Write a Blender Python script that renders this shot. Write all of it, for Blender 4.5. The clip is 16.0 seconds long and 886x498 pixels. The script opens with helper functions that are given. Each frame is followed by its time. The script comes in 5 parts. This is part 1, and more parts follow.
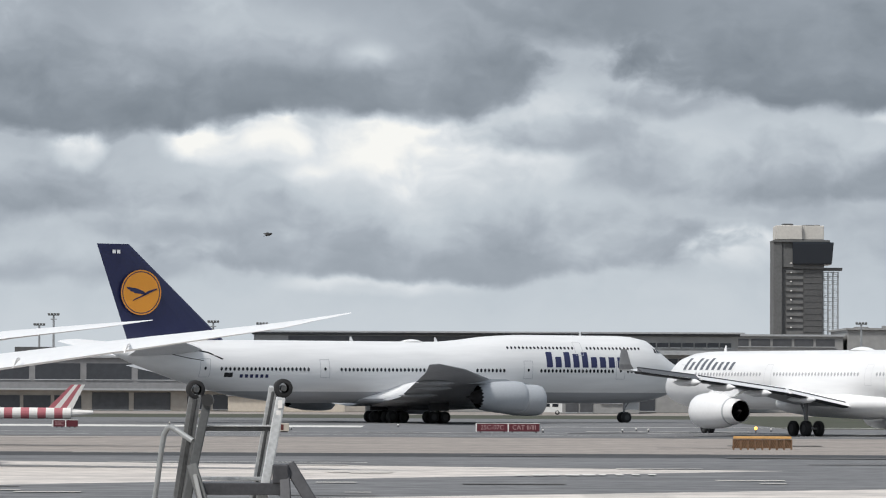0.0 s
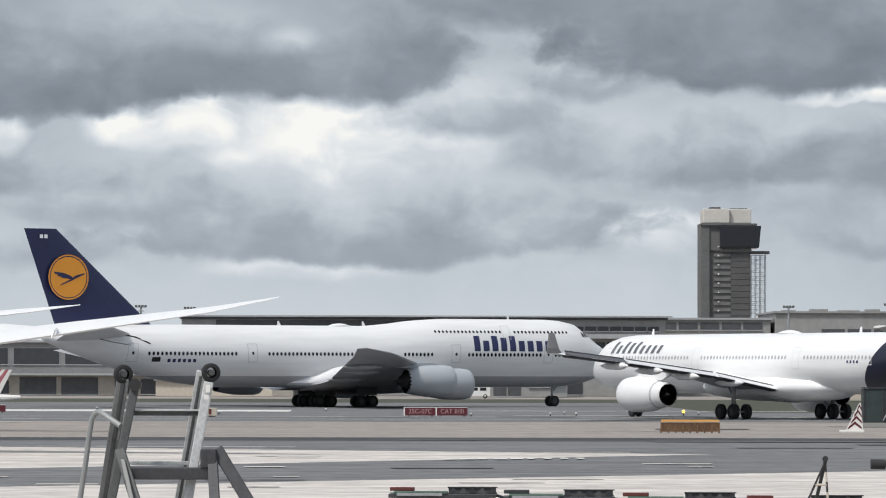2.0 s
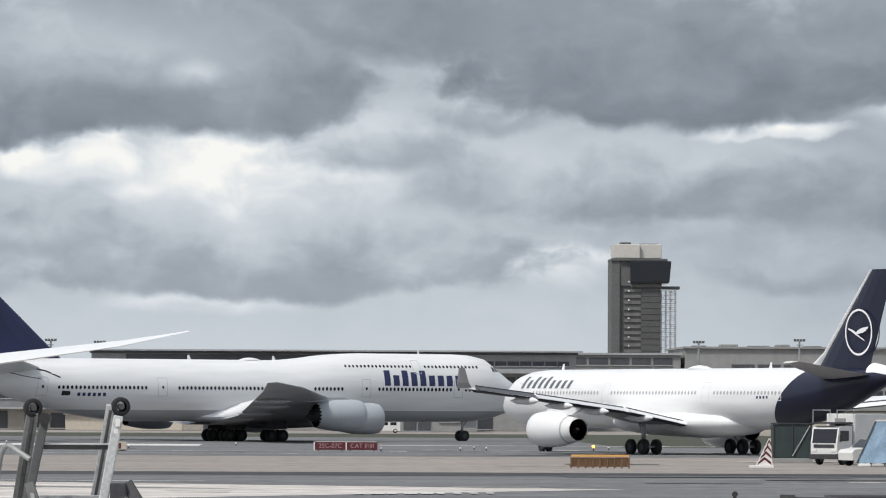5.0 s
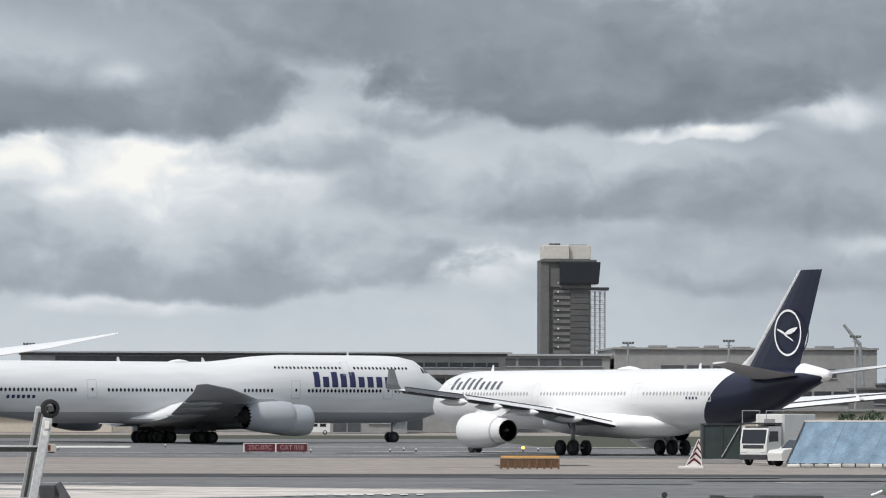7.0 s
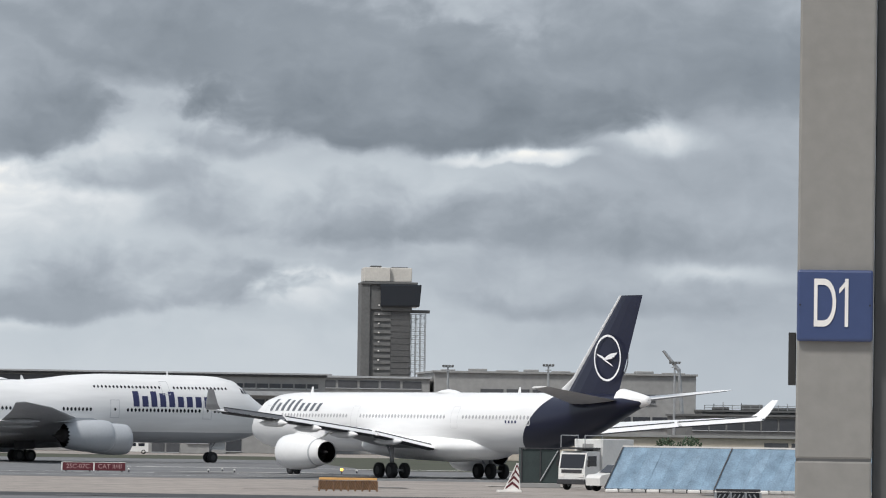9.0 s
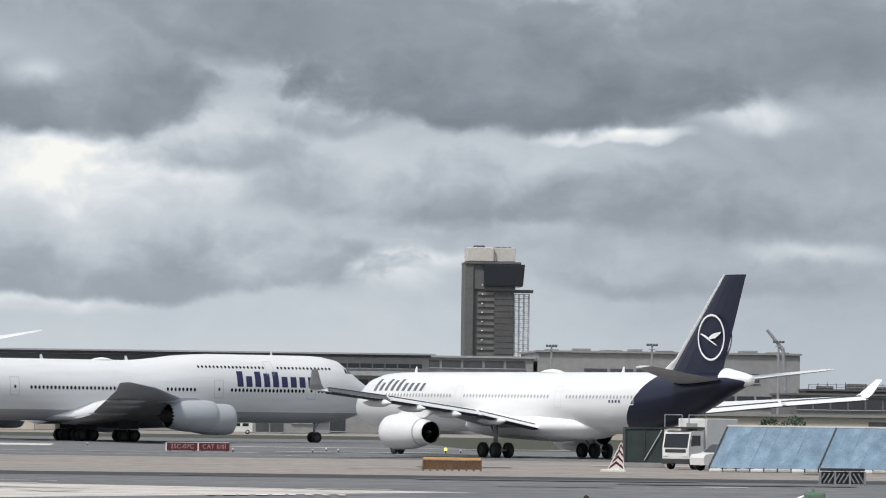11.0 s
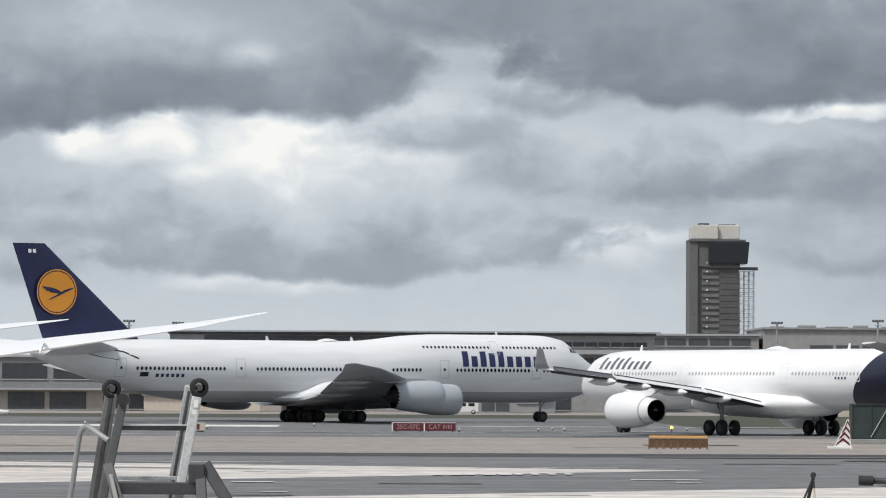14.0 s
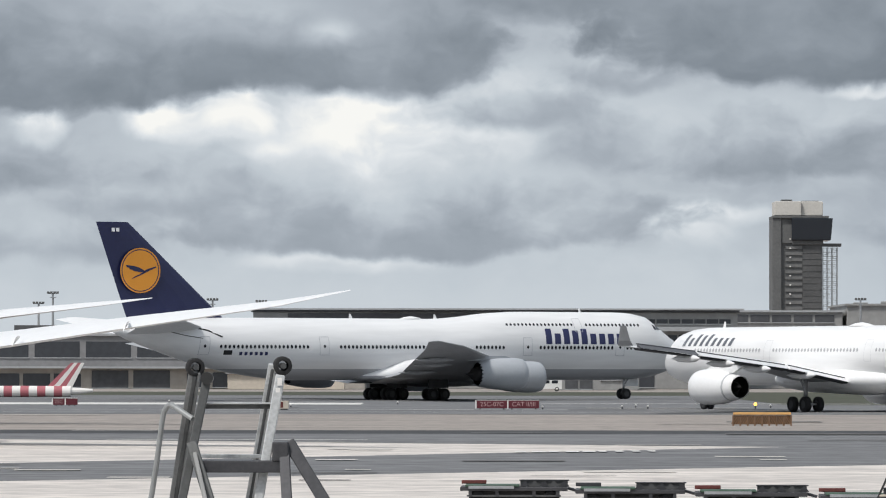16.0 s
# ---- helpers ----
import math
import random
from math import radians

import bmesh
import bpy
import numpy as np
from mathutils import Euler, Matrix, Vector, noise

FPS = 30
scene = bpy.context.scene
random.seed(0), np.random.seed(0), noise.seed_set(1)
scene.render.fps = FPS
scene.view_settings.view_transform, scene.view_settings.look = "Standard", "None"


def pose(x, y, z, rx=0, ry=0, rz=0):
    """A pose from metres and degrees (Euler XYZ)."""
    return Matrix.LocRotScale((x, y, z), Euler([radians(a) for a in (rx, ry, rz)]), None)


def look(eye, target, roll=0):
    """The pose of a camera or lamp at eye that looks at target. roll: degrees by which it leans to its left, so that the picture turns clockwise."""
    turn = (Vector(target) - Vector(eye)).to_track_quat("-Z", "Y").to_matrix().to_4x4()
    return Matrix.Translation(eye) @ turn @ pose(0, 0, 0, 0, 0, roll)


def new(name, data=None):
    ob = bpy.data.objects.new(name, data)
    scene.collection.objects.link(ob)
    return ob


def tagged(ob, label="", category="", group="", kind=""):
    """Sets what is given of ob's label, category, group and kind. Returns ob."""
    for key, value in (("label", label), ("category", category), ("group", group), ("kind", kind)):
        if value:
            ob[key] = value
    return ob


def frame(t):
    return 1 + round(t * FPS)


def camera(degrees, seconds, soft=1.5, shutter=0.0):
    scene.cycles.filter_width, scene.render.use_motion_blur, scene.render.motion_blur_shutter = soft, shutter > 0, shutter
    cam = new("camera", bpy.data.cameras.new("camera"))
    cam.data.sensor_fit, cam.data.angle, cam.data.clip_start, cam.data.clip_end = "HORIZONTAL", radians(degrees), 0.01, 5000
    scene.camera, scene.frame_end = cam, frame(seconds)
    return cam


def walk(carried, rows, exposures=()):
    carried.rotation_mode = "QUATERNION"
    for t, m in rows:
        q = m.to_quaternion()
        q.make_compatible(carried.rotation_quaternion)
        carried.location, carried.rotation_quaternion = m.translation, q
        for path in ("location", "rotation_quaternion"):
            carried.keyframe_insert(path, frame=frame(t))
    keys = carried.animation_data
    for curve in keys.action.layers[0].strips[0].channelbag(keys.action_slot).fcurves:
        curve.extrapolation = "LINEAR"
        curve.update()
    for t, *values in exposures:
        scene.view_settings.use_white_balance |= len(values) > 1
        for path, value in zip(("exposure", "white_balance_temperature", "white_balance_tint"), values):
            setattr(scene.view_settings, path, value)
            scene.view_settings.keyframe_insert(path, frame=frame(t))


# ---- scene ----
# the camera stands behind a terminal window, hand-held, and pans
EYE = (0.0, 0.0, 4.18)
cam = camera(10.0, 16.0, soft=1.1)
TURNS = [
    (0.00, -0.007, 1.545, -0.260),
    (0.50, -0.413, 1.478, -0.239),
    (1.00, -0.626, 1.396, -0.155),
    (1.50, -0.711, 1.336, -0.087),
    (2.00, -0.823, 1.367, -0.129),
    (2.50, -1.003, 1.486, -0.155),
    (3.00, -1.201, 1.626, -0.173),
    (3.50, -1.420, 1.756, -0.235),
    (4.00, -1.672, 1.837, -0.187),
    (4.20, -1.775, 1.847, -0.259),
    (4.70, -1.853, 1.811, -0.299),
    (5.25, -1.803, 1.703, -0.214),
    (5.80, -1.769, 1.608, -0.097),
    (6.30, -1.892, 1.609, -0.056),
    (6.50, -2.029, 1.648, -0.066),
    (7.00, -2.635, 1.779, -0.147),
    (7.50, -3.534, 1.949, -0.356),
    (8.00, -4.327, 2.079, -0.665),
    (8.20, -4.550, 2.085, -0.757),
    (8.70, -4.731, 2.069, -0.829),
    (9.20, -4.596, 2.024, -0.882),
    (9.75, -4.267, 1.957, -0.907),
    (10.30, -3.949, 1.890, -0.886),
    (10.50, -3.822, 1.861, -0.907),
    (11.00, -3.507, 1.800, -0.763),
    (11.50, -3.135, 1.730, -0.588),
    (12.00, -2.658, 1.663, -0.455),
    (12.50, -2.096, 1.644, -0.407),
    (13.00, -1.586, 1.656, -0.351),
    (13.50, -1.160, 1.620, -0.337),
    (14.00, -0.956, 1.542, -0.254),
    (14.50, -0.889, 1.462, -0.212),
    (15.00, -0.751, 1.392, -0.290),
    (15.50, -0.470, 1.337, -0.230),
    (16.00, -0.013, 1.285, -0.072),
]
walk(cam, [(t, pose(*EYE, 90 + pitch, roll, yaw)) for t, yaw, pitch, roll in TURNS], [(0.0, 0.0), (16.0, 0.0)])

# ---- light: broken overcast, a veiled high sun ----
SUN_ELEVATION, SUN_AZIMUTH = 54.0, 226.0
world = bpy.data.worlds.new("sky")
scene.world = world
world.use_nodes = True
wn = world.node_tree
sky_node = wn.nodes.new("ShaderNodeTexSky")
sky_node.sky_type = "NISHITA"
sky_node.sun_disc = False
sky_node.sun_elevation = radians(SUN_ELEVATION)
sky_node.sun_rotation = radians(SUN_AZIMUTH)
sky_node.dust_density = 3.0
wmix = wn.nodes.new("ShaderNodeMixRGB")
wmix.inputs[0].default_value = 0.75
wmix.inputs[2].default_value = (4.9, 5.4, 5.9, 1)
wn.links.new(sky_node.outputs[0], wmix.inputs[1])
wn.links.new(wmix.outputs[0], wn.nodes["Background"].inputs[0])
wn.nodes["Background"].inputs[1].default_value = 0.11
sun = new("sun", bpy.data.lights.new("sun", "SUN"))
sun.data.energy, sun.data.angle, sun.data.color = 2.9, radians(10), (1.0, 0.97, 0.93)
az = radians(SUN_AZIMUTH)
far = Vector((math.sin(az) * math.cos(radians(SUN_ELEVATION)), math.cos(az) * math.cos(radians(SUN_ELEVATION)), math.sin(radians(SUN_ELEVATION))))
sun.matrix_world = look(far * 500, (0, 0, 0))


# ---- materials ----
def material(name, color, rough=0.6, metal=0.0, grain=0.0, scale=1.0, bump=0.0, second=None, spec=0.5, emit=0.0):
    """A surface with fine grain and wider stains, in metres."""
    m = bpy.data.materials.new(name)
    m.use_nodes = True
    nt = m.node_tree
    b = nt.nodes["Principled BSDF"]
    b.inputs["Roughness"].default_value, b.inputs["Metallic"].default_value = rough, metal
    b.inputs["Specular IOR Level"].default_value = spec
    col = (*color, 1)
    b.inputs["Base Color"].default_value = col
    if emit:
        b.inputs["Emission Color"].default_value, b.inputs["Emission Strength"].default_value = col, emit
    if grain:
        tc = nt.nodes.new("ShaderNodeTexCoord")
        fine, wide = nt.nodes.new("ShaderNodeTexNoise"), nt.nodes.new("ShaderNodeTexNoise")
        fine.inputs["Scale"].default_value, fine.inputs["Detail"].default_value = scale * 6, 5
        wide.inputs["Scale"].default_value, wide.inputs["Detail"].default_value = scale * 0.6, 3
        add = nt.nodes.new("ShaderNodeMath")
        add.operation = "ADD"
        nt.links.new(tc.outputs["Object"], fine.inputs["Vector"])
        nt.links.new(tc.outputs["Object"], wide.inputs["Vector"])
        nt.links.new(fine.outputs["Fac"], add.inputs[0])
        nt.links.new(wide.outputs["Fac"], add.inputs[1])
        ramp = nt.nodes.new("ShaderNodeMapRange")
        ramp.inputs["From Min"].default_value, ramp.inputs["From Max"].default_value = 0.65, 1.35
        nt.links.new(add.outputs[0], ramp.inputs["Value"])
        mix = nt.nodes.new("ShaderNodeMixRGB")
        dark = second or tuple(c * (1 - grain) for c in color)
        mix.inputs[1].default_value, mix.inputs[2].default_value = (*dark, 1), (*[min(1, c * (1 + grain * 0.5)) for c in color], 1)
        nt.links.new(ramp.outputs[0], mix.inputs[0])
        nt.links.new(mix.outputs[0], b.inputs["Base Color"])
        if bump:
            bn = nt.nodes.new("ShaderNodeBump")
            bn.inputs["Strength"].default_value, bn.inputs["Distance"].default_value = bump, 0.02
            nt.links.new(fine.outputs["Fac"], bn.inputs["Height"])
            nt.links.new(bn.outputs[0], b.inputs["Normal"])
    return m


WHITE = material("white_aircraft_paint", (0.8, 0.8, 0.8), 0.32, 0, 0.05, 0.5)
BLUE = material("dark_blue_paint", (0.018, 0.022, 0.075), 0.3, 0, 0.15, 0.6)
NAVY = material("navy_paint", (0.012, 0.014, 0.034), 0.3, 0, 0.15, 0.6)
LETTER = material("blue_lettering", (0.02, 0.024, 0.09), 0.4)
YELLOW = material("golden_yellow_paint", (0.72, 0.29, 0.03), 0.4, 0, 0.06, 1)
# the jumbo's wing paint; on the twin it paints underside shade
GREYWING = material("grey_wing_paint_and_shade", (0.34, 0.35, 0.365), 0.4, 0, 0.18, 0.4)
PALEGREY = material("pale_grey_paint", (0.72, 0.725, 0.735), 0.4, 0, 0.12, 0.5)
# the jumbo's underwing paint; also paints shade under the twin's stabilizers
UNDERWING = material("grey_underwing_paint_and_shade", (0.42, 0.425, 0.44), 0.45, 0, 0.2, 0.4)
NACELLE = material("grey_nacelle_paint", (0.4, 0.42, 0.445), 0.35, 0, 0.08, 0.8)
# near-black for strips that paint shade along the twin's flaps
FLAPSHADE = material("dark_flap_shade", (0.035, 0.036, 0.04), 0.6, 0, 0.2, 1)
# dark tone that paints shade on the twin's outer port flap
PORTSHADE = material("dark_port_flap_shade", (0.1, 0.102, 0.11), 0.5, 0, 0.2, 0.6)
DARKMETAL = material("dark_exhaust_metal", (0.035, 0.033, 0.035), 0.5, 0.6, 0.3, 2)
GEARMETAL = material("grey_gear_metal", (0.35, 0.35, 0.36), 0.4, 0.4, 0.25, 3)
RUBBER = material("black_tyre_rubber", (0.018, 0.018, 0.019), 0.85, 0, 0.3, 3)
HUB = material("grey_wheel_hub", (0.3, 0.3, 0.31), 0.5, 0.5)
# dark wheel hubs; also paints shade on the jumbo's main gear doors
DARKHUB = material("dark_hub_and_door_shade", (0.05, 0.05, 0.052), 0.6, 0.2, 0.3, 3)
GLASS = material("dark_cabin_glass", (0.02, 0.022, 0.028), 0.12)
SEAMPALE = material("pale_door_seam", (0.62, 0.62, 0.63), 0.5)
PANELLINE = material("grey_door_seam", (0.46, 0.47, 0.49), 0.5)


def livery(name, upper, lower, z_split, tail=None):
    """Fuselage paint: belly colour below z_split, tail colour behind a slanted line."""
    m = bpy.data.materials.new(name)
    m.use_nodes = True
    nt = m.node_tree
    b = nt.nodes["Principled BSDF"]
    b.inputs["Roughness"].default_value = 0.3
    tc, sep = nt.nodes.new("ShaderNodeTexCoord"), nt.nodes.new("ShaderNodeSeparateXYZ")
    nt.links.new(tc.outputs["Object"], sep.inputs[0])
    gt = nt.nodes.new("ShaderNodeMath")
    gt.operation, gt.inputs[1].default_value = "GREATER_THAN", z_split
    nt.links.new(sep.outputs["Z"], gt.inputs[0])
    mix = nt.nodes.new("ShaderNodeMixRGB")
    mix.inputs[1].default_value, mix.inputs[2].default_value = (*lower, 1), (*upper, 1)
    nt.links.new(gt.outputs[0], mix.inputs[0])
    out = mix
    if tail:
        a, bb, color = tail
        mul = nt.nodes.new("ShaderNodeMath")
        mul.operation, mul.inputs[1].default_value, mul.inputs[2].default_value = "MULTIPLY_ADD", bb, a
        nt.links.new(sep.outputs["Z"], mul.inputs[0])
        lt = nt.nodes.new("ShaderNodeMath")
        lt.operation = "LESS_THAN"
        nt.links.new(sep.outputs["X"], lt.inputs[0])
        nt.links.new(mul.outputs[0], lt.inputs[1])
        out = nt.nodes.new("ShaderNodeMixRGB")
        out.inputs[2].default_value = (*color, 1)
        nt.links.new(mix.outputs[0], out.inputs[1])
        nt.links.new(lt.outputs[0], out.inputs[0])
    # streaks of dirt along the skin
    noise_node, mapping = nt.nodes.new("ShaderNodeTexNoise"), nt.nodes.new("ShaderNodeMapping")
    mapping.inputs["Scale"].default_value = (0.15, 1.0, 1.4)
    noise_node.inputs["Scale"].default_value, noise_node.inputs["Detail"].default_value = 1.2, 6
    nt.links.new(tc.outputs["Object"], mapping.inputs[0])
    nt.links.new(mapping.outputs[0], noise_node.inputs["Vector"])
    rng = nt.nodes.new("ShaderNodeMapRange")
    rng.inputs["From Min"].default_value, rng.inputs["From Max"].default_value = 0.3, 0.7
    rng.inputs["To Min"].default_value, rng.inputs["To Max"].default_value = 0.9, 1.0
    nt.links.new(noise_node.outputs["Fac"], rng.inputs["Value"])
    fin = nt.nodes.new("ShaderNodeMixRGB")
    fin.blend_type, fin.inputs[0].default_value = "MULTIPLY", 1
    nt.links.new(out.outputs[0], fin.inputs[1])
    nt.links.new(rng.outputs[0], fin.inputs[2])
    nt.links.new(fin.outputs[0], b.inputs["Base Color"])
    return m


# ---- builders ----
def part(name, bm, mat, parent, label="", smooth=False):
    """One mesh object under a thing or a part."""
    me = bpy.data.meshes.new(name)
    bm.to_mesh(me)
    bm.free()
    for mm in (mat if isinstance(mat, (list, tuple)) else [mat]):
        me.materials.append(mm)
    if smooth:
        me.polygons.foreach_set("use_smooth", [True] * len(me.polygons))
    ob = new(name, me)
    ob.parent = parent
    if label:
        ob["label"] = label
    return ob


def thing(name, bm, mat, m, label, category, group="", kind="", smooth=False):
    ob = part(name, bm, mat, None, "", smooth)
    ob.matrix_basis = m
    return tagged(ob, label, category, group, kind)


def empty(name, m, label, category, group="", kind=""):
    ob = new(name)
    ob.matrix_basis = m
    return tagged(ob, label, category, group, kind)


def box(bm, x0, x1, y0, y1, z0, z1, bevel=0.0, m=None):
    mm = pose((x0 + x1) / 2, (y0 + y1) / 2, (z0 + z1) / 2) @ Matrix.Diagonal((abs(x1 - x0), abs(y1 - y0), abs(z1 - z0), 1))
    r = bmesh.ops.create_cube(bm, size=1, matrix=(m @ mm if m else mm))
    if bevel:
        es = {e for v in r["verts"] for e in v.link_edges}
        bmesh.ops.bevel(bm, geom=list(es), offset=bevel, segments=2, affect="EDGES", profile=0.5)
    return bm


def boxed(*a, **k):
    return box(bmesh.new(), *a, **k)


def tube(bm, a, b, r, r2=None, n=10):
    a, b = Vector(a), Vector(b)
    q = (b - a).to_track_quat("Z", "Y").to_matrix().to_4x4()
    bmesh.ops.create_cone(bm, cap_ends=True, segments=n, radius1=r, radius2=r if r2 is None else r2, depth=(b - a).length, matrix=Matrix.Translation((a + b) / 2) @ q)
    return bm


def tubed(*a, **k):
    return tube(bmesh.new(), *a, **k)


def skin(bm, rings, close=False, caps=True):
    """Quads between rings of points; caps close the ends."""
    vs = [[bm.verts.new(p) for p in ring] for ring in rings]
    n = len(vs[0])
    for r0, r1 in zip(vs, vs[1:]):
        for i in range(n if close else n - 1):
            j = (i + 1) % n
            bm.faces.new((r0[i], r0[j], r1[j], r1[i]))
    if caps and close:
        bm.faces.new(vs[0][::-1])
        bm.faces.new(vs[-1])
    bmesh.ops.recalc_face_normals(bm, faces=bm.faces)
    return bm


def smooth_table(rows, x):
    """Cubic through the table's rows at x, without overshoot."""
    i = 0
    while i < len(rows) - 2 and rows[i + 1][0] < x:
        i += 1
    p0, p1 = rows[i], rows[i + 1]
    h = p1[0] - p0[0]
    s = min(1, max(0, (x - p0[0]) / h))
    out = []
    for k in range(1, len(p0)):
        d = (p1[k] - p0[k]) / h

        def slope(j):
            if j == 0 or j == len(rows) - 1:
                q0, q1 = (rows[0], rows[1]) if j == 0 else (rows[-2], rows[-1])
                return (q1[k] - q0[k]) / (q1[0] - q0[0])
            a = (rows[j][k] - rows[j - 1][k]) / (rows[j][0] - rows[j - 1][0])
            b = (rows[j + 1][k] - rows[j][k]) / (rows[j + 1][0] - rows[j][0])
            return 0 if a * b <= 0 else 2 * a * b / (a + b)
        m0, m1 = slope(i), slope(i + 1)
        out.append(p0[k] * (2 * s ** 3 - 3 * s ** 2 + 1) + m0 * h * (s ** 3 - 2 * s ** 2 + s) + p1[k] * (-2 * s ** 3 + 3 * s ** 2) + m1 * h * (s ** 3 - s ** 2))
    return out


def hull_half_width(stations, a, z):
    """Half the fuselage's width at a metres behind the nose and height z, with the slope of the skin."""
    zb, zt, w = smooth_table(stations, a)
    zm, hh = (zb + zt) / 2, (zt - zb) / 2
    u = max(-0.98, min(0.98, (z - zm) / hh))
    return w * math.sqrt(1 - u * u), math.atan2(u * w, hh * math.sqrt(1 - u * u))


def fuselage(stations, n=48):
    bm, rings = bmesh.new(), []
    last = stations[-1][0]
    xs = sorted({0.0, *[0.15 * k * k for k in range(1, 8)], *[8 + k for k in range(int(last - 9))], last - 0.4, last})
    for a in xs:
        zb, zt, w = smooth_table(stations, a)
        rings.append([(-a, w * math.sin(2 * math.pi * k / n), (zb + zt) / 2 + (zt - zb) / 2 * math.cos(2 * math.pi * k / n)) for k in range(n)])
    return skin(bm, rings, close=True)


FOIL = [(1.0, 0.0), (0.8, 0.22), (0.55, 0.42), (0.3, 0.5), (0.12, 0.4), (0.03, 0.22), (0.0, 0.0), (0.03, -0.18), (0.12, -0.3), (0.3, -0.38), (0.55, -0.33), (0.8, -0.16)]


def wing(sections, side=1, upright=False, steps=6, tilt=0.075):
    """Sections: span, metres behind the nose, chord, height, thickness ratio."""
    bm, rings = bmesh.new(), []
    for s0, s1 in zip(sections, sections[1:]):
        for k in range(steps):
            u = k / steps
            rings.append([p + (q - p) * u for p, q in zip(s0, s1)])
    rings.append(list(sections[-1]))
    out = []
    for y, a, c, z, t in rings:
        if upright:
            out.append([(-(a + c * fx), c * t * fz, y) for fx, fz in FOIL])
        else:
            out.append([(-(a + c * fx), side * y, z + c * (t * fz - tilt * (fx - 0.45))) for fx, fz in FOIL])
    skin(bm, out, close=True)
    # downward faces take a second colour; on the twin it paints shade
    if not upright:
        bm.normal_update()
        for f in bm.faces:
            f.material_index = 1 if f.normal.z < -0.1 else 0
    return bm


def revolve(bm, profile, at, n=36, tooth=0.0):
    """A body round the x axis from (metres aft, radius) pairs; tooth: depth of chevrons at the last ring."""
    rings = []
    for k, (a, r) in enumerate(profile):
        ring = []
        for i in range(n):
            aa = a + (tooth if tooth and k == len(profile) - 1 and i % 2 else 0)
            ring.append((at[0] - aa, at[1] + r * math.sin(2 * math.pi * i / n), at[2] + r * math.cos(2 * math.pi * i / n)))
        rings.append(ring)
    return skin(bm, rings, close=True, caps=False)


def engine(parent, a, y, z, length, radius, mat, chevrons=False):
    at = (-a, y, z)
    L, R = length, radius
    tooth = 0.28 if chevrons else 0.0
    end = 0.74 if chevrons else 0.61
    nac = part("nacelle", revolve(bmesh.new(), [(L * 0.22, R * 0.8), (0.06 * L, R * 0.8), (0, R * 0.87), (0.02 * L, R * 0.93), (0.12 * L, R * 0.985), (0.3 * L, R), (0.6 * L, R * (0.97 if chevrons else 0.93)), (0.8 * L, R * (0.88 if chevrons else 0.76)), (L, R * end)], at, 40, tooth), mat, parent, smooth=True)
    part("fan_disc", revolve(bmesh.new(), [(L * 0.15, 0.01), (L * 0.22, R * 0.3), (L * 0.22, R * 0.82)], at), DARKMETAL, nac, "dark fan behind the intake")
    part("duct", revolve(bmesh.new(), [(L - 0.1, R * (end - 0.01)), (L * 0.75, R * (end + 0.03)), (L * 0.7, R * 0.2)], at), DARKMETAL, nac, "dark exhaust duct")
    cone = [(L * 0.7, R * 0.5), (L * 0.98, R * 0.47), (L * 1.12, R * 0.34), (L * 1.05, R * 0.26), (L * 1.28, 0.03)] if chevrons else [(L * 0.7, R * 0.42), (L * 0.88, R * 0.3), (L * 1.04, 0.03)]
    if not chevrons:
        part("cowl_band", revolve(bmesh.new(), [(L * 0.8, R * 0.762), (L * 0.805, R * 0.772), (L * 0.83, R * 0.752), (L * 0.835, R * 0.738)], at, 40), PANELLINE, nac, "grey cowl joint", smooth=True)
        part("intake_lip", revolve(bmesh.new(), [(0.012 * L, R * 0.885), (-0.004 * L, R * 0.872), (0.0, R * 0.85), (0.05 * L, R * 0.795)], at, 40), GEARMETAL, nac, "bare metal intake lip", smooth=True)
        part("nozzle_ring", revolve(bmesh.new(), [(L * 0.86, R * 0.72), (L * 0.93, R * 0.675), (L * 1.004, R * 0.625), (L * 1.006, R * 0.59)], at, 40), mat, nac, smooth=True)
    part("exhaust_cone", revolve(bmesh.new(), cone, at), DARKMETAL, nac, "dark metal exhaust cone", smooth=True)
    return nac


def pylon(parent, a0, a1, y, z0, z1, mat):
    rings = [[(-(a0 + 0.3), y - 0.1, z0), (-(a0 + 0.3), y + 0.1, z0), (-(a1 - 2), y + 0.18, z0), (-(a1 - 2), y - 0.18, z0)],
             [(-(a0 + 2.2), y - 0.14, z1), (-(a0 + 2.2), y + 0.14, z1), (-a1, y + 0.18, z1), (-a1, y - 0.18, z1)]]
    return part("pylon", skin(bmesh.new(), rings, close=True), mat, parent)


def wheel_mesh(r, w):
    bm = bmesh.new()
    prof = [(-w / 2, r * 0.55), (-w / 2, r * 0.85), (-w * 0.36, r * 0.98), (0, r), (w * 0.36, r * 0.98), (w / 2, r * 0.85), (w / 2, r * 0.55)]
    n = 24
    skin(bm, [[(q * math.sin(2 * math.pi * i / n), s, q * math.cos(2 * math.pi * i / n)) for i in range(n)] for s, q in prof], close=True, caps=False)
    return bm


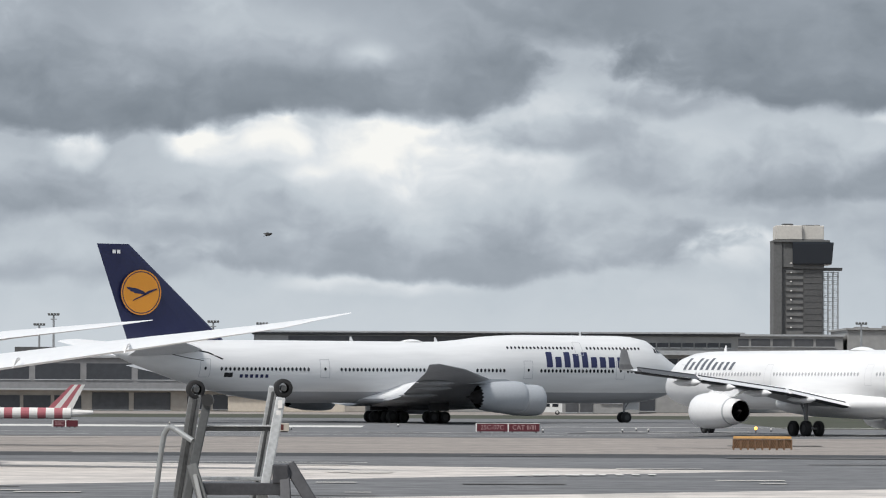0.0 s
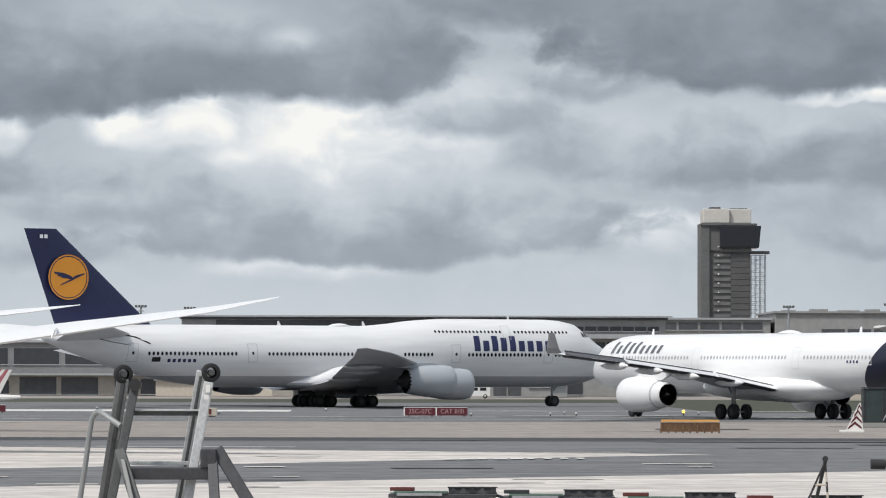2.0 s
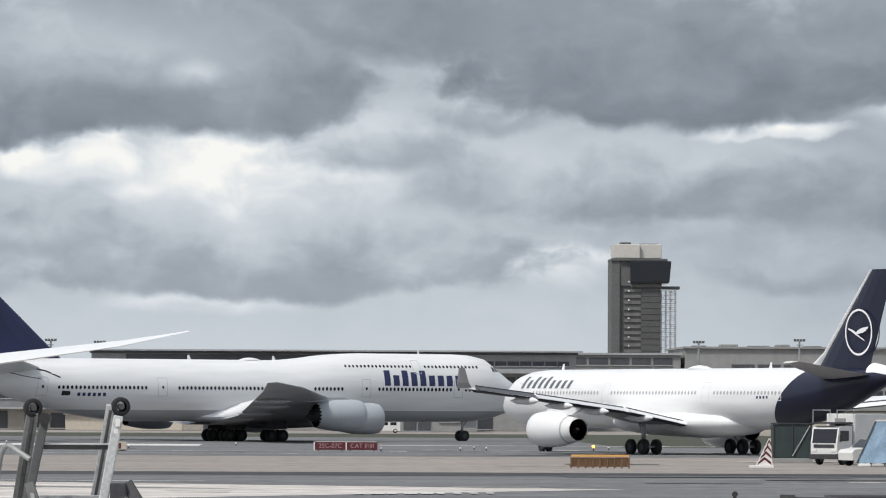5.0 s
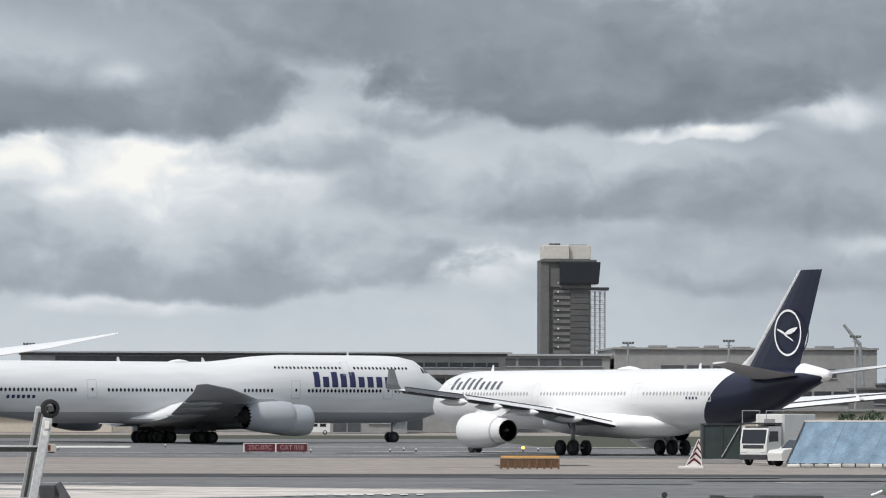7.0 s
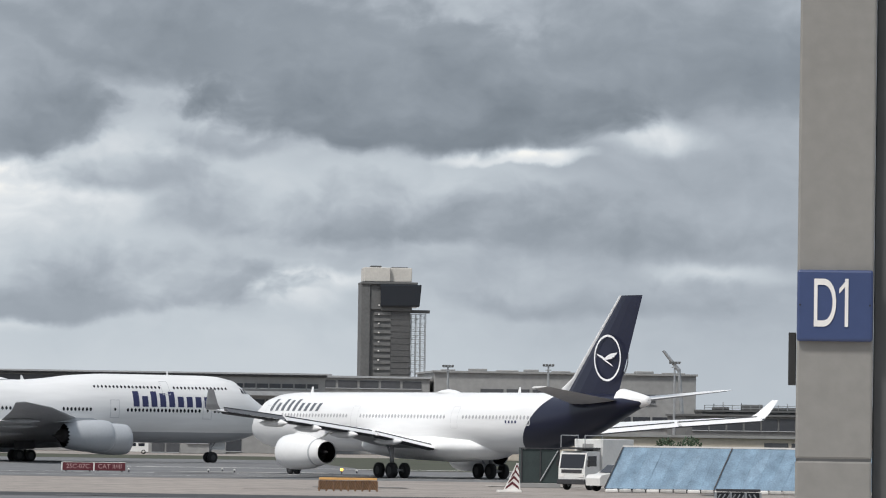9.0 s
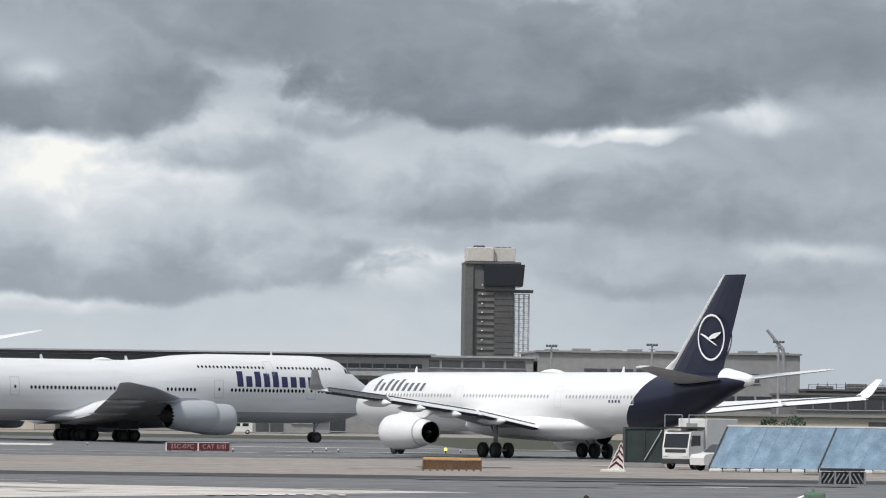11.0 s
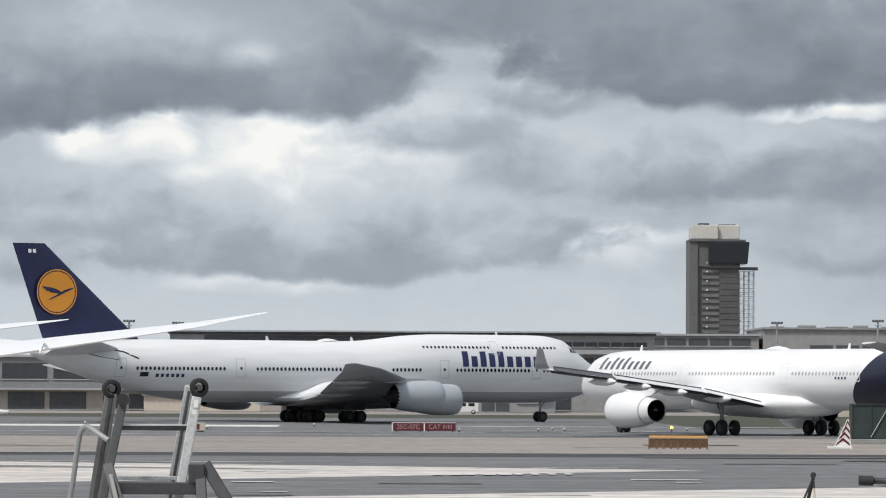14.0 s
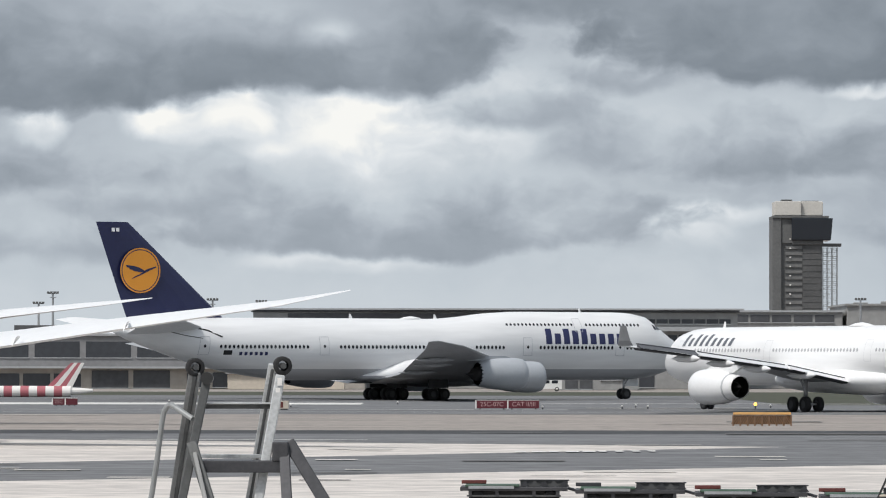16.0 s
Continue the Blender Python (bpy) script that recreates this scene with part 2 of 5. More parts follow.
def gear(parent, a, y, z_top, r, axles, track, strut=0.16, wheel_w=0.42, hub=None):
    """A leg with its axles and a pair of wheels on each."""
    leg = part("landing_gear_leg", tube(tubed((-a, y, r), (-a, y, z_top), strut, n=14), (-a, y, z_top * 0.55), (-a + 1.1, y, z_top), strut * 0.5), GEARMETAL, parent, smooth=True)
    if len(axles) > 1:
        part("bogie_beam", boxed(-a - axles[-1] - 0.1, -a - axles[0] + 0.1, y - 0.12, y + 0.12, r - 0.12, r + 0.14, 0.04), GEARMETAL, leg)
    for ax in axles:
        part("axle", tubed((-a - ax, y - track / 2, r), (-a - ax, y + track / 2, r), 0.09), GEARMETAL, leg)
        for s in (-1, 1):
            w = part("wheel", wheel_mesh(r, wheel_w), RUBBER, leg, "black rubber tyre", smooth=True)
            w.location = (-a - ax, y + s * track / 2, r)
            part("rim", tubed((0, -wheel_w * 0.42, 0), (0, wheel_w * 0.42, 0), r * 0.56, n=20), hub or HUB, w, "grey metal rim")
    return leg


def windows(parent, stations, side, z, spans, pitch, w=0.26, h=0.38, mat=None):
    me = None
    for a0, a1 in spans:
        for k in range(int((a1 - a0) / pitch) + 1):
            a = a0 + k * pitch
            y, tilt = hull_half_width(stations, a, z)
            if me is None:
                bm = boxed(-w / 2, w / 2, -0.02, 0.02, -h / 2, h / 2)
                bmesh.ops.bevel(bm, geom=[e for e in bm.edges if abs(e.verts[0].co.y - e.verts[1].co.y) > 0.01], offset=0.08, segments=2, affect="EDGES")
                me = bpy.data.meshes.new("cabin_window")
                bm.to_mesh(me)
                bm.free()
                me.materials.append(mat or GLASS)
            ob = new("cabin_window", me)
            ob.parent = parent
            ob.matrix_basis = pose(-a, side * (y + 0.006), z) @ pose(0, 0, 0, math.degrees(tilt) * side)


def frame_on_skin(name, parent, stations, side, a0, a1, z0, z1, t, mat, label=""):
    """A thin rectangular seam that follows the skin, as round a door."""
    bm = bmesh.new()

    def strip(p, q, n=10):
        d = Vector((q[0] - p[0], q[1] - p[1])).normalized() * t / 2
        nrm = Vector((-d.y, d.x))
        left, right = [], []
        for k in range(n + 1):
            u = k / n
            for out, s in ((left, 1), (right, -1)):
                a = p[0] + (q[0] - p[0]) * u + nrm.x * s
                z = p[1] + (q[1] - p[1]) * u + nrm.y * s
                y, _ = hull_half_width(stations, a, z)
                out.append(bm.verts.new((-a, side * (y + 0.02), z)))
        for k in range(n):
            bm.faces.new((left[k], left[k + 1], right[k + 1], right[k]))
    strip((a0, z0), (a1, z0))
    strip((a0, z1), (a1, z1))
    strip((a0, z0), (a0, z1))
    strip((a1, z0), (a1, z1))
    return part(name, bm, mat, parent, label)


def plate_on_skin(name, parent, stations, side, outline, mat, label="", lift=0.02, cells=14):
    """A painted patch on the skin inside the outline of (aft, height) points: quads from its lower to its upper edge."""
    bm = bmesh.new()
    lo, hi = outline
    n = len(lo)
    rows = []
    for k in range(cells + 1):
        u, row = k / cells, []
        for p, q in zip(lo, hi):
            a, z = p[0] + (q[0] - p[0]) * u, p[1] + (q[1] - p[1]) * u
            y, _ = hull_half_width(stations, a, z)
            row.append(bm.verts.new((-a, side * (y + lift), z)))
        rows.append(row)
    for r0, r1 in zip(rows, rows[1:]):
        for i in range(n - 1):
            bm.faces.new((r0[i], r0[i + 1], r1[i + 1], r1[i]))
    return part(name, bm, mat, parent, label)


def disc_on_fin(parent, name, y, a, z, r0, r1, mat, n=40, label=""):
    """A ring (or a disc when r0 is 0) standing upright on the side of a fin."""
    bm = bmesh.new()
    rings = [[(-a + r * math.cos(2 * math.pi * k / n), y, z + r * math.sin(2 * math.pi * k / n)) for k in range(n)] for r in (max(r0, 0.001), r1)]
    skin(bm, rings, close=True, caps=False)
    return part(name, bm, mat, parent, label)


def plate(parent, name, pts, mat, label=""):
    bm = bmesh.new()
    bm.faces.new([bm.verts.new(p) for p in pts])
    return part(name, bm, mat, parent, label)


# ---- ground ----
def ground_material(name, color, second, streak=0.3, rough=0.9):
    m = bpy.data.materials.new(name)
    m.use_nodes = True
    nt = m.node_tree
    b = nt.nodes["Principled BSDF"]
    b.inputs["Roughness"].default_value = rough
    b.inputs["Specular IOR Level"].default_value = 0.25
    tc = nt.nodes.new("ShaderNodeTexCoord")
    mp = nt.nodes.new("ShaderNodeMapping")
    mp.inputs["Scale"].default_value = (0.05, 0.35, 1)
    n1, n2 = nt.nodes.new("ShaderNodeTexNoise"), nt.nodes.new("ShaderNodeTexNoise")
    n1.inputs["Scale"].default_value, n1.inputs["Detail"].default_value = 1.0, 8
    n2.inputs["Scale"].default_value, n2.inputs["Detail"].default_value = 0.7, 8
    nt.links.new(tc.outputs["Object"], mp.inputs[0])
    nt.links.new(mp.outputs[0], n1.inputs["Vector"])
    nt.links.new(tc.outputs["Object"], n2.inputs["Vector"])
    add = nt.nodes.new("ShaderNodeMath")
    add.operation = "ADD"
    nt.links.new(n1.outputs["Fac"], add.inputs[0])
    nt.links.new(n2.outputs["Fac"], add.inputs[1])
    rng = nt.nodes.new("ShaderNodeMapRange")
    rng.inputs["From Min"].default_value, rng.inputs["From Max"].default_value = 0.8, 1.2
    nt.links.new(add.outputs[0], rng.inputs["Value"])
    mix = nt.nodes.new("ShaderNodeMixRGB")
    mix.inputs[1].default_value, mix.inputs[2].default_value = (*second, 1), (*color, 1)
    nt.links.new(rng.outputs[0], mix.inputs[0])
    nt.links.new(mix.outputs[0], b.inputs["Base Color"])
    return m


CONCRETE = ground_material("worn_apron_concrete", (0.35, 0.31, 0.28), (0.215, 0.195, 0.178))
PALE = ground_material("pale_concrete", (0.66, 0.61, 0.565), (0.42, 0.39, 0.365))
ASPHALT = ground_material("grey_asphalt", (0.195, 0.196, 0.2), (0.115, 0.116, 0.12))
DARKASPHALT = ground_material("dark_asphalt", (0.072, 0.073, 0.076), (0.038, 0.039, 0.042))
GRASS = ground_material("mown_grass", (0.08, 0.083, 0.058), (0.05, 0.053, 0.038))
PAINTLINE = ground_material("worn_white_line_paint", (0.7, 0.69, 0.66), (0.5, 0.49, 0.46))


def ground_sheet(name, x0, x1, y0, y1, z, mat, label, slant=0.0, far_slant=None):
    fs = slant if far_slant is None else far_slant
    bm = bmesh.new()
    bm.faces.new([bm.verts.new(p) for p in ((x0, y0 + slant * x0, z), (x1, y0 + slant * x1, z), (x1, y1 + fs * x1, z), (x0, y1 + fs * x0, z))])
    return thing(name, bm, mat, Matrix(), label, "ground", kind="structure")


ground_sheet("ground", -4800, 4800, -600, 4900, 0, CONCRETE, "worn beige concrete apron reaching the horizon")
ground_sheet("pavement_pale_strip", -70, 70, 150, 289, 0.008, PALE, "pale concrete apron strip")
ground_sheet("road_near", -60, 60, 150, 231, 0.012, ASPHALT, "grey asphalt service road across the apron", 1.2)
ground_sheet("pavement_near", -60, 60, 20, 191, 0.016, PALE, "pale concrete apron before the terminal", 0.9)
ground_sheet("road_middle", -400, 400, 296, 312, 0.012, DARKASPHALT, "dark asphalt lane across the apron")
ground_sheet("road_verge", -45, 70, 261, 296, 0.014, ASPHALT, "grey asphalt verge between the lane and the pale strip", -0.55, 0.0)
ground_sheet("taxiway", -900, 900, 408, 558, 0.012, ASPHALT, "grey asphalt taxiway with worn markings")
ground_sheet("grass_strip", -900, 900, 640, 720, 0.012, GRASS, "mown grass strip beyond the taxiway")
ground_sheet("taxiway_far", -900, 900, 560, 640, 0.012, ASPHALT, "grey asphalt taxiway in the distance")


# ---- aircraft ----
JUMBO_HULL = [(0, 5.25, 5.35, 0.02), (0.4, 4.4, 6.0, 0.9), (1.2, 3.7, 6.7, 1.6), (2.7, 3.05, 7.6, 2.35), (4.2, 2.65, 8.7, 2.8), (5.4, 2.45, 9.5, 3.0), (7, 2.3, 9.85, 3.2), (10, 2.2, 9.98, 3.25), (22, 2.2, 9.98, 3.25),
              (27, 2.2, 9.75, 3.25), (31, 2.2, 9.3, 3.25), (34, 2.2, 9.1, 3.25), (52, 2.2, 9.1, 3.25), (58, 2.75, 9.1, 3.15), (64, 3.95, 9.05, 2.7), (70, 5.8, 8.85, 1.7), (73.3, 7.0, 8.5, 0.8), (74.0, 7.35, 8.15, 0.3)]
TWIN_HULL = [(0, 4.15, 4.25, 0.02), (0.4, 3.55, 4.8, 0.75), (1.2, 3.05, 5.5, 1.35), (2.6, 2.65, 6.65, 2.05), (4.2, 2.42, 7.35, 2.5), (6.5, 2.32, 7.65, 2.76), (9, 2.3, 7.7, 2.82), (43, 2.3, 7.75, 2.82),
             (48, 2.5, 7.75, 2.8), (52, 3.1, 7.75, 2.6), (57, 4.6, 7.7, 1.95), (61, 6.0, 7.6, 1.1), (63.3, 6.7, 7.3, 0.45), (63.66, 6.85, 7.1, 0.2)]
WIDE_HULL = [(0, 4.4, 4.5, 0.02), (0.6, 3.6, 5.3, 0.9), (2.5, 2.7, 7.2, 2.0), (5, 2.4, 8.1, 2.6), (9, 2.3, 8.3, 2.88), (38, 2.3, 8.3, 2.88), (44, 2.9, 8.3, 2.7), (51, 4.9, 8.2, 1.9), (57, 7.0, 7.9, 0.4)]


def bird(parent, y, a, z, s, mat, flip=1):
    """The flying bird of the emblem as plain wedges on the side of a fin; a is its middle."""
    def P(u, v):
        return (-a + u * s * flip, y, z + v * s)
    e = part("emblem_bird", bmesh.new(), mat, parent)
    bm = bmesh.new()
    for poly in (((-0.48, -0.43), (0.15, -0.18), (0.27, -0.04), (-0.4, -0.34)),
                 ((0.15, -0.18), (0.5, -0.01), (0.9, 0.15), (0.88, 0.21), (0.45, 0.1), (0.2, -0.02)),
                 ((0.25, -0.12), (0.2, 0.02), (-0.05, 0.14), (-0.3, 0.21), (-0.82, 0.27), (-0.74, 0.15), (-0.6, 0.12), (-0.62, 0.05), (-0.42, 0.03), (-0.4, -0.03), (-0.15, -0.06))):
        bm.faces.new([bm.verts.new(P(*q)) for q in poly])
    bm.to_mesh(e.data)
    bm.free()


def jumbo():
    """A four-engined double-deck airliner, nose at x = 0, standing on its wheels."""
    ob = empty("jumbo_jet", pose(27.7, 587.5, 0, 0, 0, 31.2), "white four-engined jumbo jet with blue, yellow-disced tail on taxiway", "airplane")
    hull_mat = livery("jumbo_livery", (0.8, 0.8, 0.8), (0.4, 0.41, 0.43), 3.45)
    hull = part("fuselage", fuselage(JUMBO_HULL), hull_mat, ob, "white fuselage with a grey belly", smooth=True)
    part("wing_fairing", skin(bmesh.new(), [[(-a, w * math.copysign(abs(math.sin(2 * math.pi * k / 32)) ** 0.55, math.sin(2 * math.pi * k / 32)), zc + h * math.cos(2 * math.pi * k / 32)) for k in range(32)] for a, w, zc, h in
         ((20, 0.5, 3.0, 0.2), (22.5, 2.5, 3.0, 0.9), (26, 3.5, 3.15, 1.5), (31, 3.95, 3.45, 2.0), (35.5, 4.05, 3.5, 2.1), (39.2, 3.8, 3.2, 1.5), (41.6, 3.2, 2.85, 0.8), (43.4, 2.2, 2.6, 0.45), (45, 0.6, 2.5, 0.2))], close=True), livery("fairing_paint", (0.8, 0.8, 0.8), (0.3, 0.31, 0.33), 2.7), ob, smooth=True)
    sections = [(2.4, 22.5, 20.8, 2.7, 0.1), (12, 30.8, 14.2, 3.5, 0.09), (30.5, 48.0, 4.9, 5.75, 0.09), (34.2, 53.4, 1.3, 6.4, 0.08)]
    for side in (1, -1):
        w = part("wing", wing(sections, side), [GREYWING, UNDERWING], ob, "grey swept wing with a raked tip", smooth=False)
        for y, a, z in ((8.0, 43.2, 2.85), (14.5, 45.0, 3.4), (19.5, 46.2, 4.2), (24.5, 48.9, 4.75)):
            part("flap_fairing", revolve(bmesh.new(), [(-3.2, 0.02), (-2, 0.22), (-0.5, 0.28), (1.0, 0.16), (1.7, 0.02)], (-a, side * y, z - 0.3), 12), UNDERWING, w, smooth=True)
        for a, y, z in ((26.8, 11.7, 2.6), (34.9, 20.9, 2.95)):
            engine(ob, a, side * y, z, 5.6, 1.75, NACELLE, True)
            pylon(ob, a, a + 9.5, side * y, z + 1.45, z + 1.95, NACELLE)
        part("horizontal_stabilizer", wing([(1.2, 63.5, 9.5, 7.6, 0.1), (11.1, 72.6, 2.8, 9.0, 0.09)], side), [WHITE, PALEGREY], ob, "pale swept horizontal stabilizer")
        for a0, a1 in ((3.75, 4.25), (4.33, 4.85), (4.93, 5.35)):
            plate_on_skin("cockpit_window", hull, JUMBO_HULL, side, ([(a0, 8.0), (a1, 8.05)], [(a0 + 0.1, 8.42), (a1, 8.62)]), GLASS, "dark cockpit glass", cells=4)
    fin = part("fin", wing([(8.6, 60.0, 12.3, 0, 0.08), (19.4, 72.3, 3.9, 0, 0.08)], upright=True), BLUE, ob, "dark blue tail fin with a yellow disc")
    for side in (1, -1):
        disc_on_fin(fin, "emblem_disc", side * 0.47, 71.0, 14.15, 0, 2.2, YELLOW, label="golden yellow disc")
        disc_on_fin(fin, "emblem_ring", side * 0.475, 71.0, 14.15, 2.2, 2.48, BLUE)
        disc_on_fin(fin, "emblem_rim", side * 0.48, 71.0, 14.15, 2.31, 2.46, YELLOW)
        bird(fin, side * 0.485, 71.0, 14.15, 2.2, BLUE)
        for k in range(2):
            plate(fin, "registration_bar", [(-73.9 - 0.55 * k, side * 0.33, 18.35), (-73.5 - 0.55 * k, side * 0.33, 18.35), (-73.5 - 0.55 * k, side * 0.3, 18.75), (-73.9 - 0.55 * k, side * 0.3, 18.75)], WHITE)
    for y, a, ax in ((5.5, 36.5, (-0.75, 0.75)), (-5.5, 36.5, (-0.75, 0.75)), (1.9, 39.7, (-0.75, 0.75)), (-1.9, 39.7, (-0.75, 0.75))):
        gear(ob, a, y, 3.2, 0.67, ax, 1.15, 0.2, 0.5, DARKHUB)
    gear(ob, 7.9, 0, 2.9, 0.62, (0.0,), 0.95, 0.14, 0.4, DARKHUB)
    part("gear_door", boxed(-7.4, -5.4, 0.75, 0.8, 1.5, 2.6), WHITE, ob)
    # main gear doors darkened to paint the shade under the wing
    for y, a in ((5.5, 36.5), (-5.5, 36.5), (1.9, 39.7), (-1.9, 39.7)):
        part("gear_door", boxed(-a - 1.4, -a + 1.2, y - 0.75, y - 0.68, 1.35, 2.9, 0.02), DARKHUB, ob)
    s = -1
    main_spans = ((9.0, 9.6), (11.6, 21.6), (26.2, 29.8), (31.8, 32.0), (36.2, 47.6), (51.6, 63.0 - 0.6))
    windows(hull, JUMBO_HULL, s, 5.9, main_spans, 0.508, 0.28, 0.42)
    windows(hull, JUMBO_HULL, s, 8.5, ((7.6, 15.2), (16.7, 25.6)), 0.508)
    for a in (9.95, 22.4, 48.9, 63.6):
        frame_on_skin("door_seam", hull, JUMBO_HULL, s, a, a + 1.15, 5.0, 7.0, 0.05, PANELLINE, "grey door outline")
        windows(hull, JUMBO_HULL, s, 5.95, ((a + 0.55, a + 0.6),), 1)
    frame_on_skin("door_seam", hull, JUMBO_HULL, s, 15.4, 16.4, 7.7, 9.2, 0.05, PANELLINE, "grey door outline")
    for lo, hi in (([(65.6, 7.95), (63.8, 7.6), (62.2, 6.9)], [(65.6, 8.1), (63.7, 7.75), (62.0, 7.0)]), ([(68.4, 7.5), (66.4, 7.05), (64.4, 6.75)], [(68.4, 7.6), (66.4, 7.13), (64.4, 6.82)])):
        plate_on_skin("stabilizer_seal", hull, JUMBO_HULL, s, (lo, hi), DARKMETAL, "dark seal beside the stabilizer", cells=2)
    # the carrier's name as plain upright bars
    x = 10.1
    heights = (1.75, 1.2, 1.75, 1.55, 1.75, 1.2, 1.2, 1.2, 1.2)
    for k, h in enumerate(heights[::-1]):
        plate_on_skin("lettering_bar", hull, JUMBO_HULL, s, ([(x, 6.3), (x + 0.8, 6.3)], [(x, 6.3 + h), (x + 0.8, 6.3 + h)]), LETTER, "dark blue lettering bar", cells=5)
        x += 1.2 if k < 8 else 0
    for k in range(6):
        plate_on_skin("registration_bar", hull, JUMBO_HULL, s, ([(56.6 + 0.62 * k, 4.95), (56.6 + 0.35 + 0.62 * k, 4.95)], [(56.6 + 0.62 * k, 5.32), (56.6 + 0.35 + 0.62 * k, 5.32)]), LETTER, cells=2)
    plate_on_skin("flag_patch", hull, JUMBO_HULL, s, ([(60.9, 5.0), (61.9, 5.0)], [(60.9, 5.5), (61.9, 5.5)]), RUBBER, cells=2)
    for a in (13.6, 33.0, 44.0):
        part("antenna", skin(bmesh.new(), [[(-a, -0.03, 9.0), (-a - 0.5, -0.03, 9.0), (-a - 0.5, 0.03, 9.0), (-a, 0.03, 9.0)], [(-a - 0.3, -0.02, 10.4 if a < 20 else 9.6), (-a - 0.5, -0.02, 10.4 if a < 20 else 9.6), (-a - 0.5, 0.02, 10.4 if a < 20 else 9.6), (-a - 0.3, 0.02, 10.4 if a < 20 else 9.6)]], close=True), WHITE, hull)
    part("satellite_dome", skin(bmesh.new(), [[(-36.5 + 1.5 * math.cos(u) * r, 0.7 * math.sin(u) * r, 9.05 + 0.32 * (1 - r * r)) for u in [2 * math.pi * k / 20 for k in range(20)]] for r in (1, 0.8, 0.5, 0.1)], close=True), WHITE, hull, smooth=True)
    return ob


def twin():
    """A twin-engined wide-body seen from behind, nose at x = 0."""
    ob = empty("twin_jet", pose(20.8, 460.8, 0, 0, 0, 118.7) @ Matrix.Scale(0.954, 4), "white twin-engined airliner with a navy tail on the taxiway", "airplane")
    mat = livery("twin_livery", (0.83, 0.83, 0.83), (0.8, 0.8, 0.8), 2.9, (-45.0, -0.9, (0.012, 0.014, 0.034)))
    hull = part("fuselage", fuselage(TWIN_HULL), mat, ob, "white fuselage with a navy rear", smooth=True)
    part("wing_fairing", skin(bmesh.new(), [[(-a, w * math.sin(2 * math.pi * k / 32), 2.9 + h * math.cos(2 * math.pi * k / 32)) for k in range(32)] for a, w, h in
         ((19, 0.4, 0.2), (22, 2.2, 0.9), (26, 3.1, 1.2), (34, 3.3, 1.4), (40, 2.8, 1.1), (44, 0.5, 0.2))], close=True), WHITE, ob, smooth=True)
    sections = [(2.4, 22.2, 13.0, 3.2, 0.13), (9.5, 27.2, 8.3, 4.2, 0.11), (29.0, 39.0, 2.6, 5.82, 0.1)]
    flaps = (((3.2, 35.2, 2.0, 2.72), (9.2, 35.45, 1.75, 3.82)), ((9.7, 35.5, 1.7, 3.88), (20.8, 39.0, 1.15, 5.0)), ((21.2, 39.1, 0.7, 5.05), (28.4, 41.4, 0.5, 5.66)))
    for side in (1, -1):
        # wing stays white on top, grey below in place of shade
        w = part("wing", wing(sections, side), [WHITE, GREYWING], ob, "white swept wing, underside greyed to paint its shade")
        # port winglet greyed for shade, starboard one left white
        part("winglet", skin(bmesh.new(), [[(-(a + c * fx), side * (y + c * 0.1 * fz), z) for fx, fz in FOIL] for y, a, c, z in ((29.0, 39.1, 2.5, 5.84), (29.4, 39.8, 2.0, 6.27), (30.1, 41.3, 0.95, 7.55))], close=True), GREYWING if side > 0 else WHITE, w, "upturned wingtip")
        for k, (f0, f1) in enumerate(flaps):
            # the flap's upper skin; dark strips paint the shade under and ahead of it
            # outermost port panel darkened to paint the wing's shaded side
            part("flap", skin(bmesh.new(), [[(-(fa + 0.62), side * fy, fz - 0.03), (-(fa + 0.6), side * fy, fz + 0.01), (-(fa - 0.05), side * fy, fz + 0.3), (-(fa - 0.4 * fc), side * fy, fz + 0.36), (-(fa - 0.4 * fc), side * fy, fz + 0.05)] for fy, fa, fc, fz in (f0, f1)], close=True), PORTSHADE if k == 2 and side > 0 else WHITE, w, "flap panel along the trailing edge")
            part("flap_under_shade", skin(bmesh.new(), [[(-(fa + 0.5), side * fy, fz - 0.035), (-(fa + 0.3), side * fy, fz - (0.15 if side > 0 else 0.08)), (-(fa - 0.5), side * fy, fz - 0.2), (-(fa - 0.9), side * fy, fz + 0.015)] for fy, fa, fc, fz in (f0, f1)], close=True), FLAPSHADE, w, "dark strip painting the shade under the flap")
            part("flap_fore_shade", skin(bmesh.new(), [[(-(fa - 0.04), side * fy, fz + 0.305), (-(fa - 0.12), side * fy, fz + 0.4), (-(fa - 0.3), side * fy, fz + 0.4), (-(fa - 0.3), side * fy, fz + 0.3)] for fy, fa, fc, fz in (f0, f1)], close=True), FLAPSHADE, w, "dark strip painting the shade ahead of the flap")
        for y, a, z in ((7.5, 35.0, 3.55), (13.0, 36.4, 4.1), (17.6, 37.8, 4.58), (22.0, 39.2, 5.0))[slice(0, 4) if side > 0 else slice(0, 1)]:
            part("flap_fairing", revolve(bmesh.new(), [(-2.8, 0.02), (-1.6, 0.28), (0, 0.36), (1.0, 0.3), (1.9, 0.05)], (-a, side * y, z - 0.25), 12), WHITE, w, smooth=True)
        engine(ob, 20.8, side * 9.37, 2.2, 6.6, 1.62, WHITE)
        pylon(ob, 20.8, 28.5, side * 9.37, 3.5, 4.2, WHITE)
        # undersides greyed to paint shade, tilted to show in the camera's view
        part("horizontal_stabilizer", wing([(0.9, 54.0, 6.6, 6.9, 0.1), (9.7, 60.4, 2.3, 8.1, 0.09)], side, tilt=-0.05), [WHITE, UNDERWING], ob)
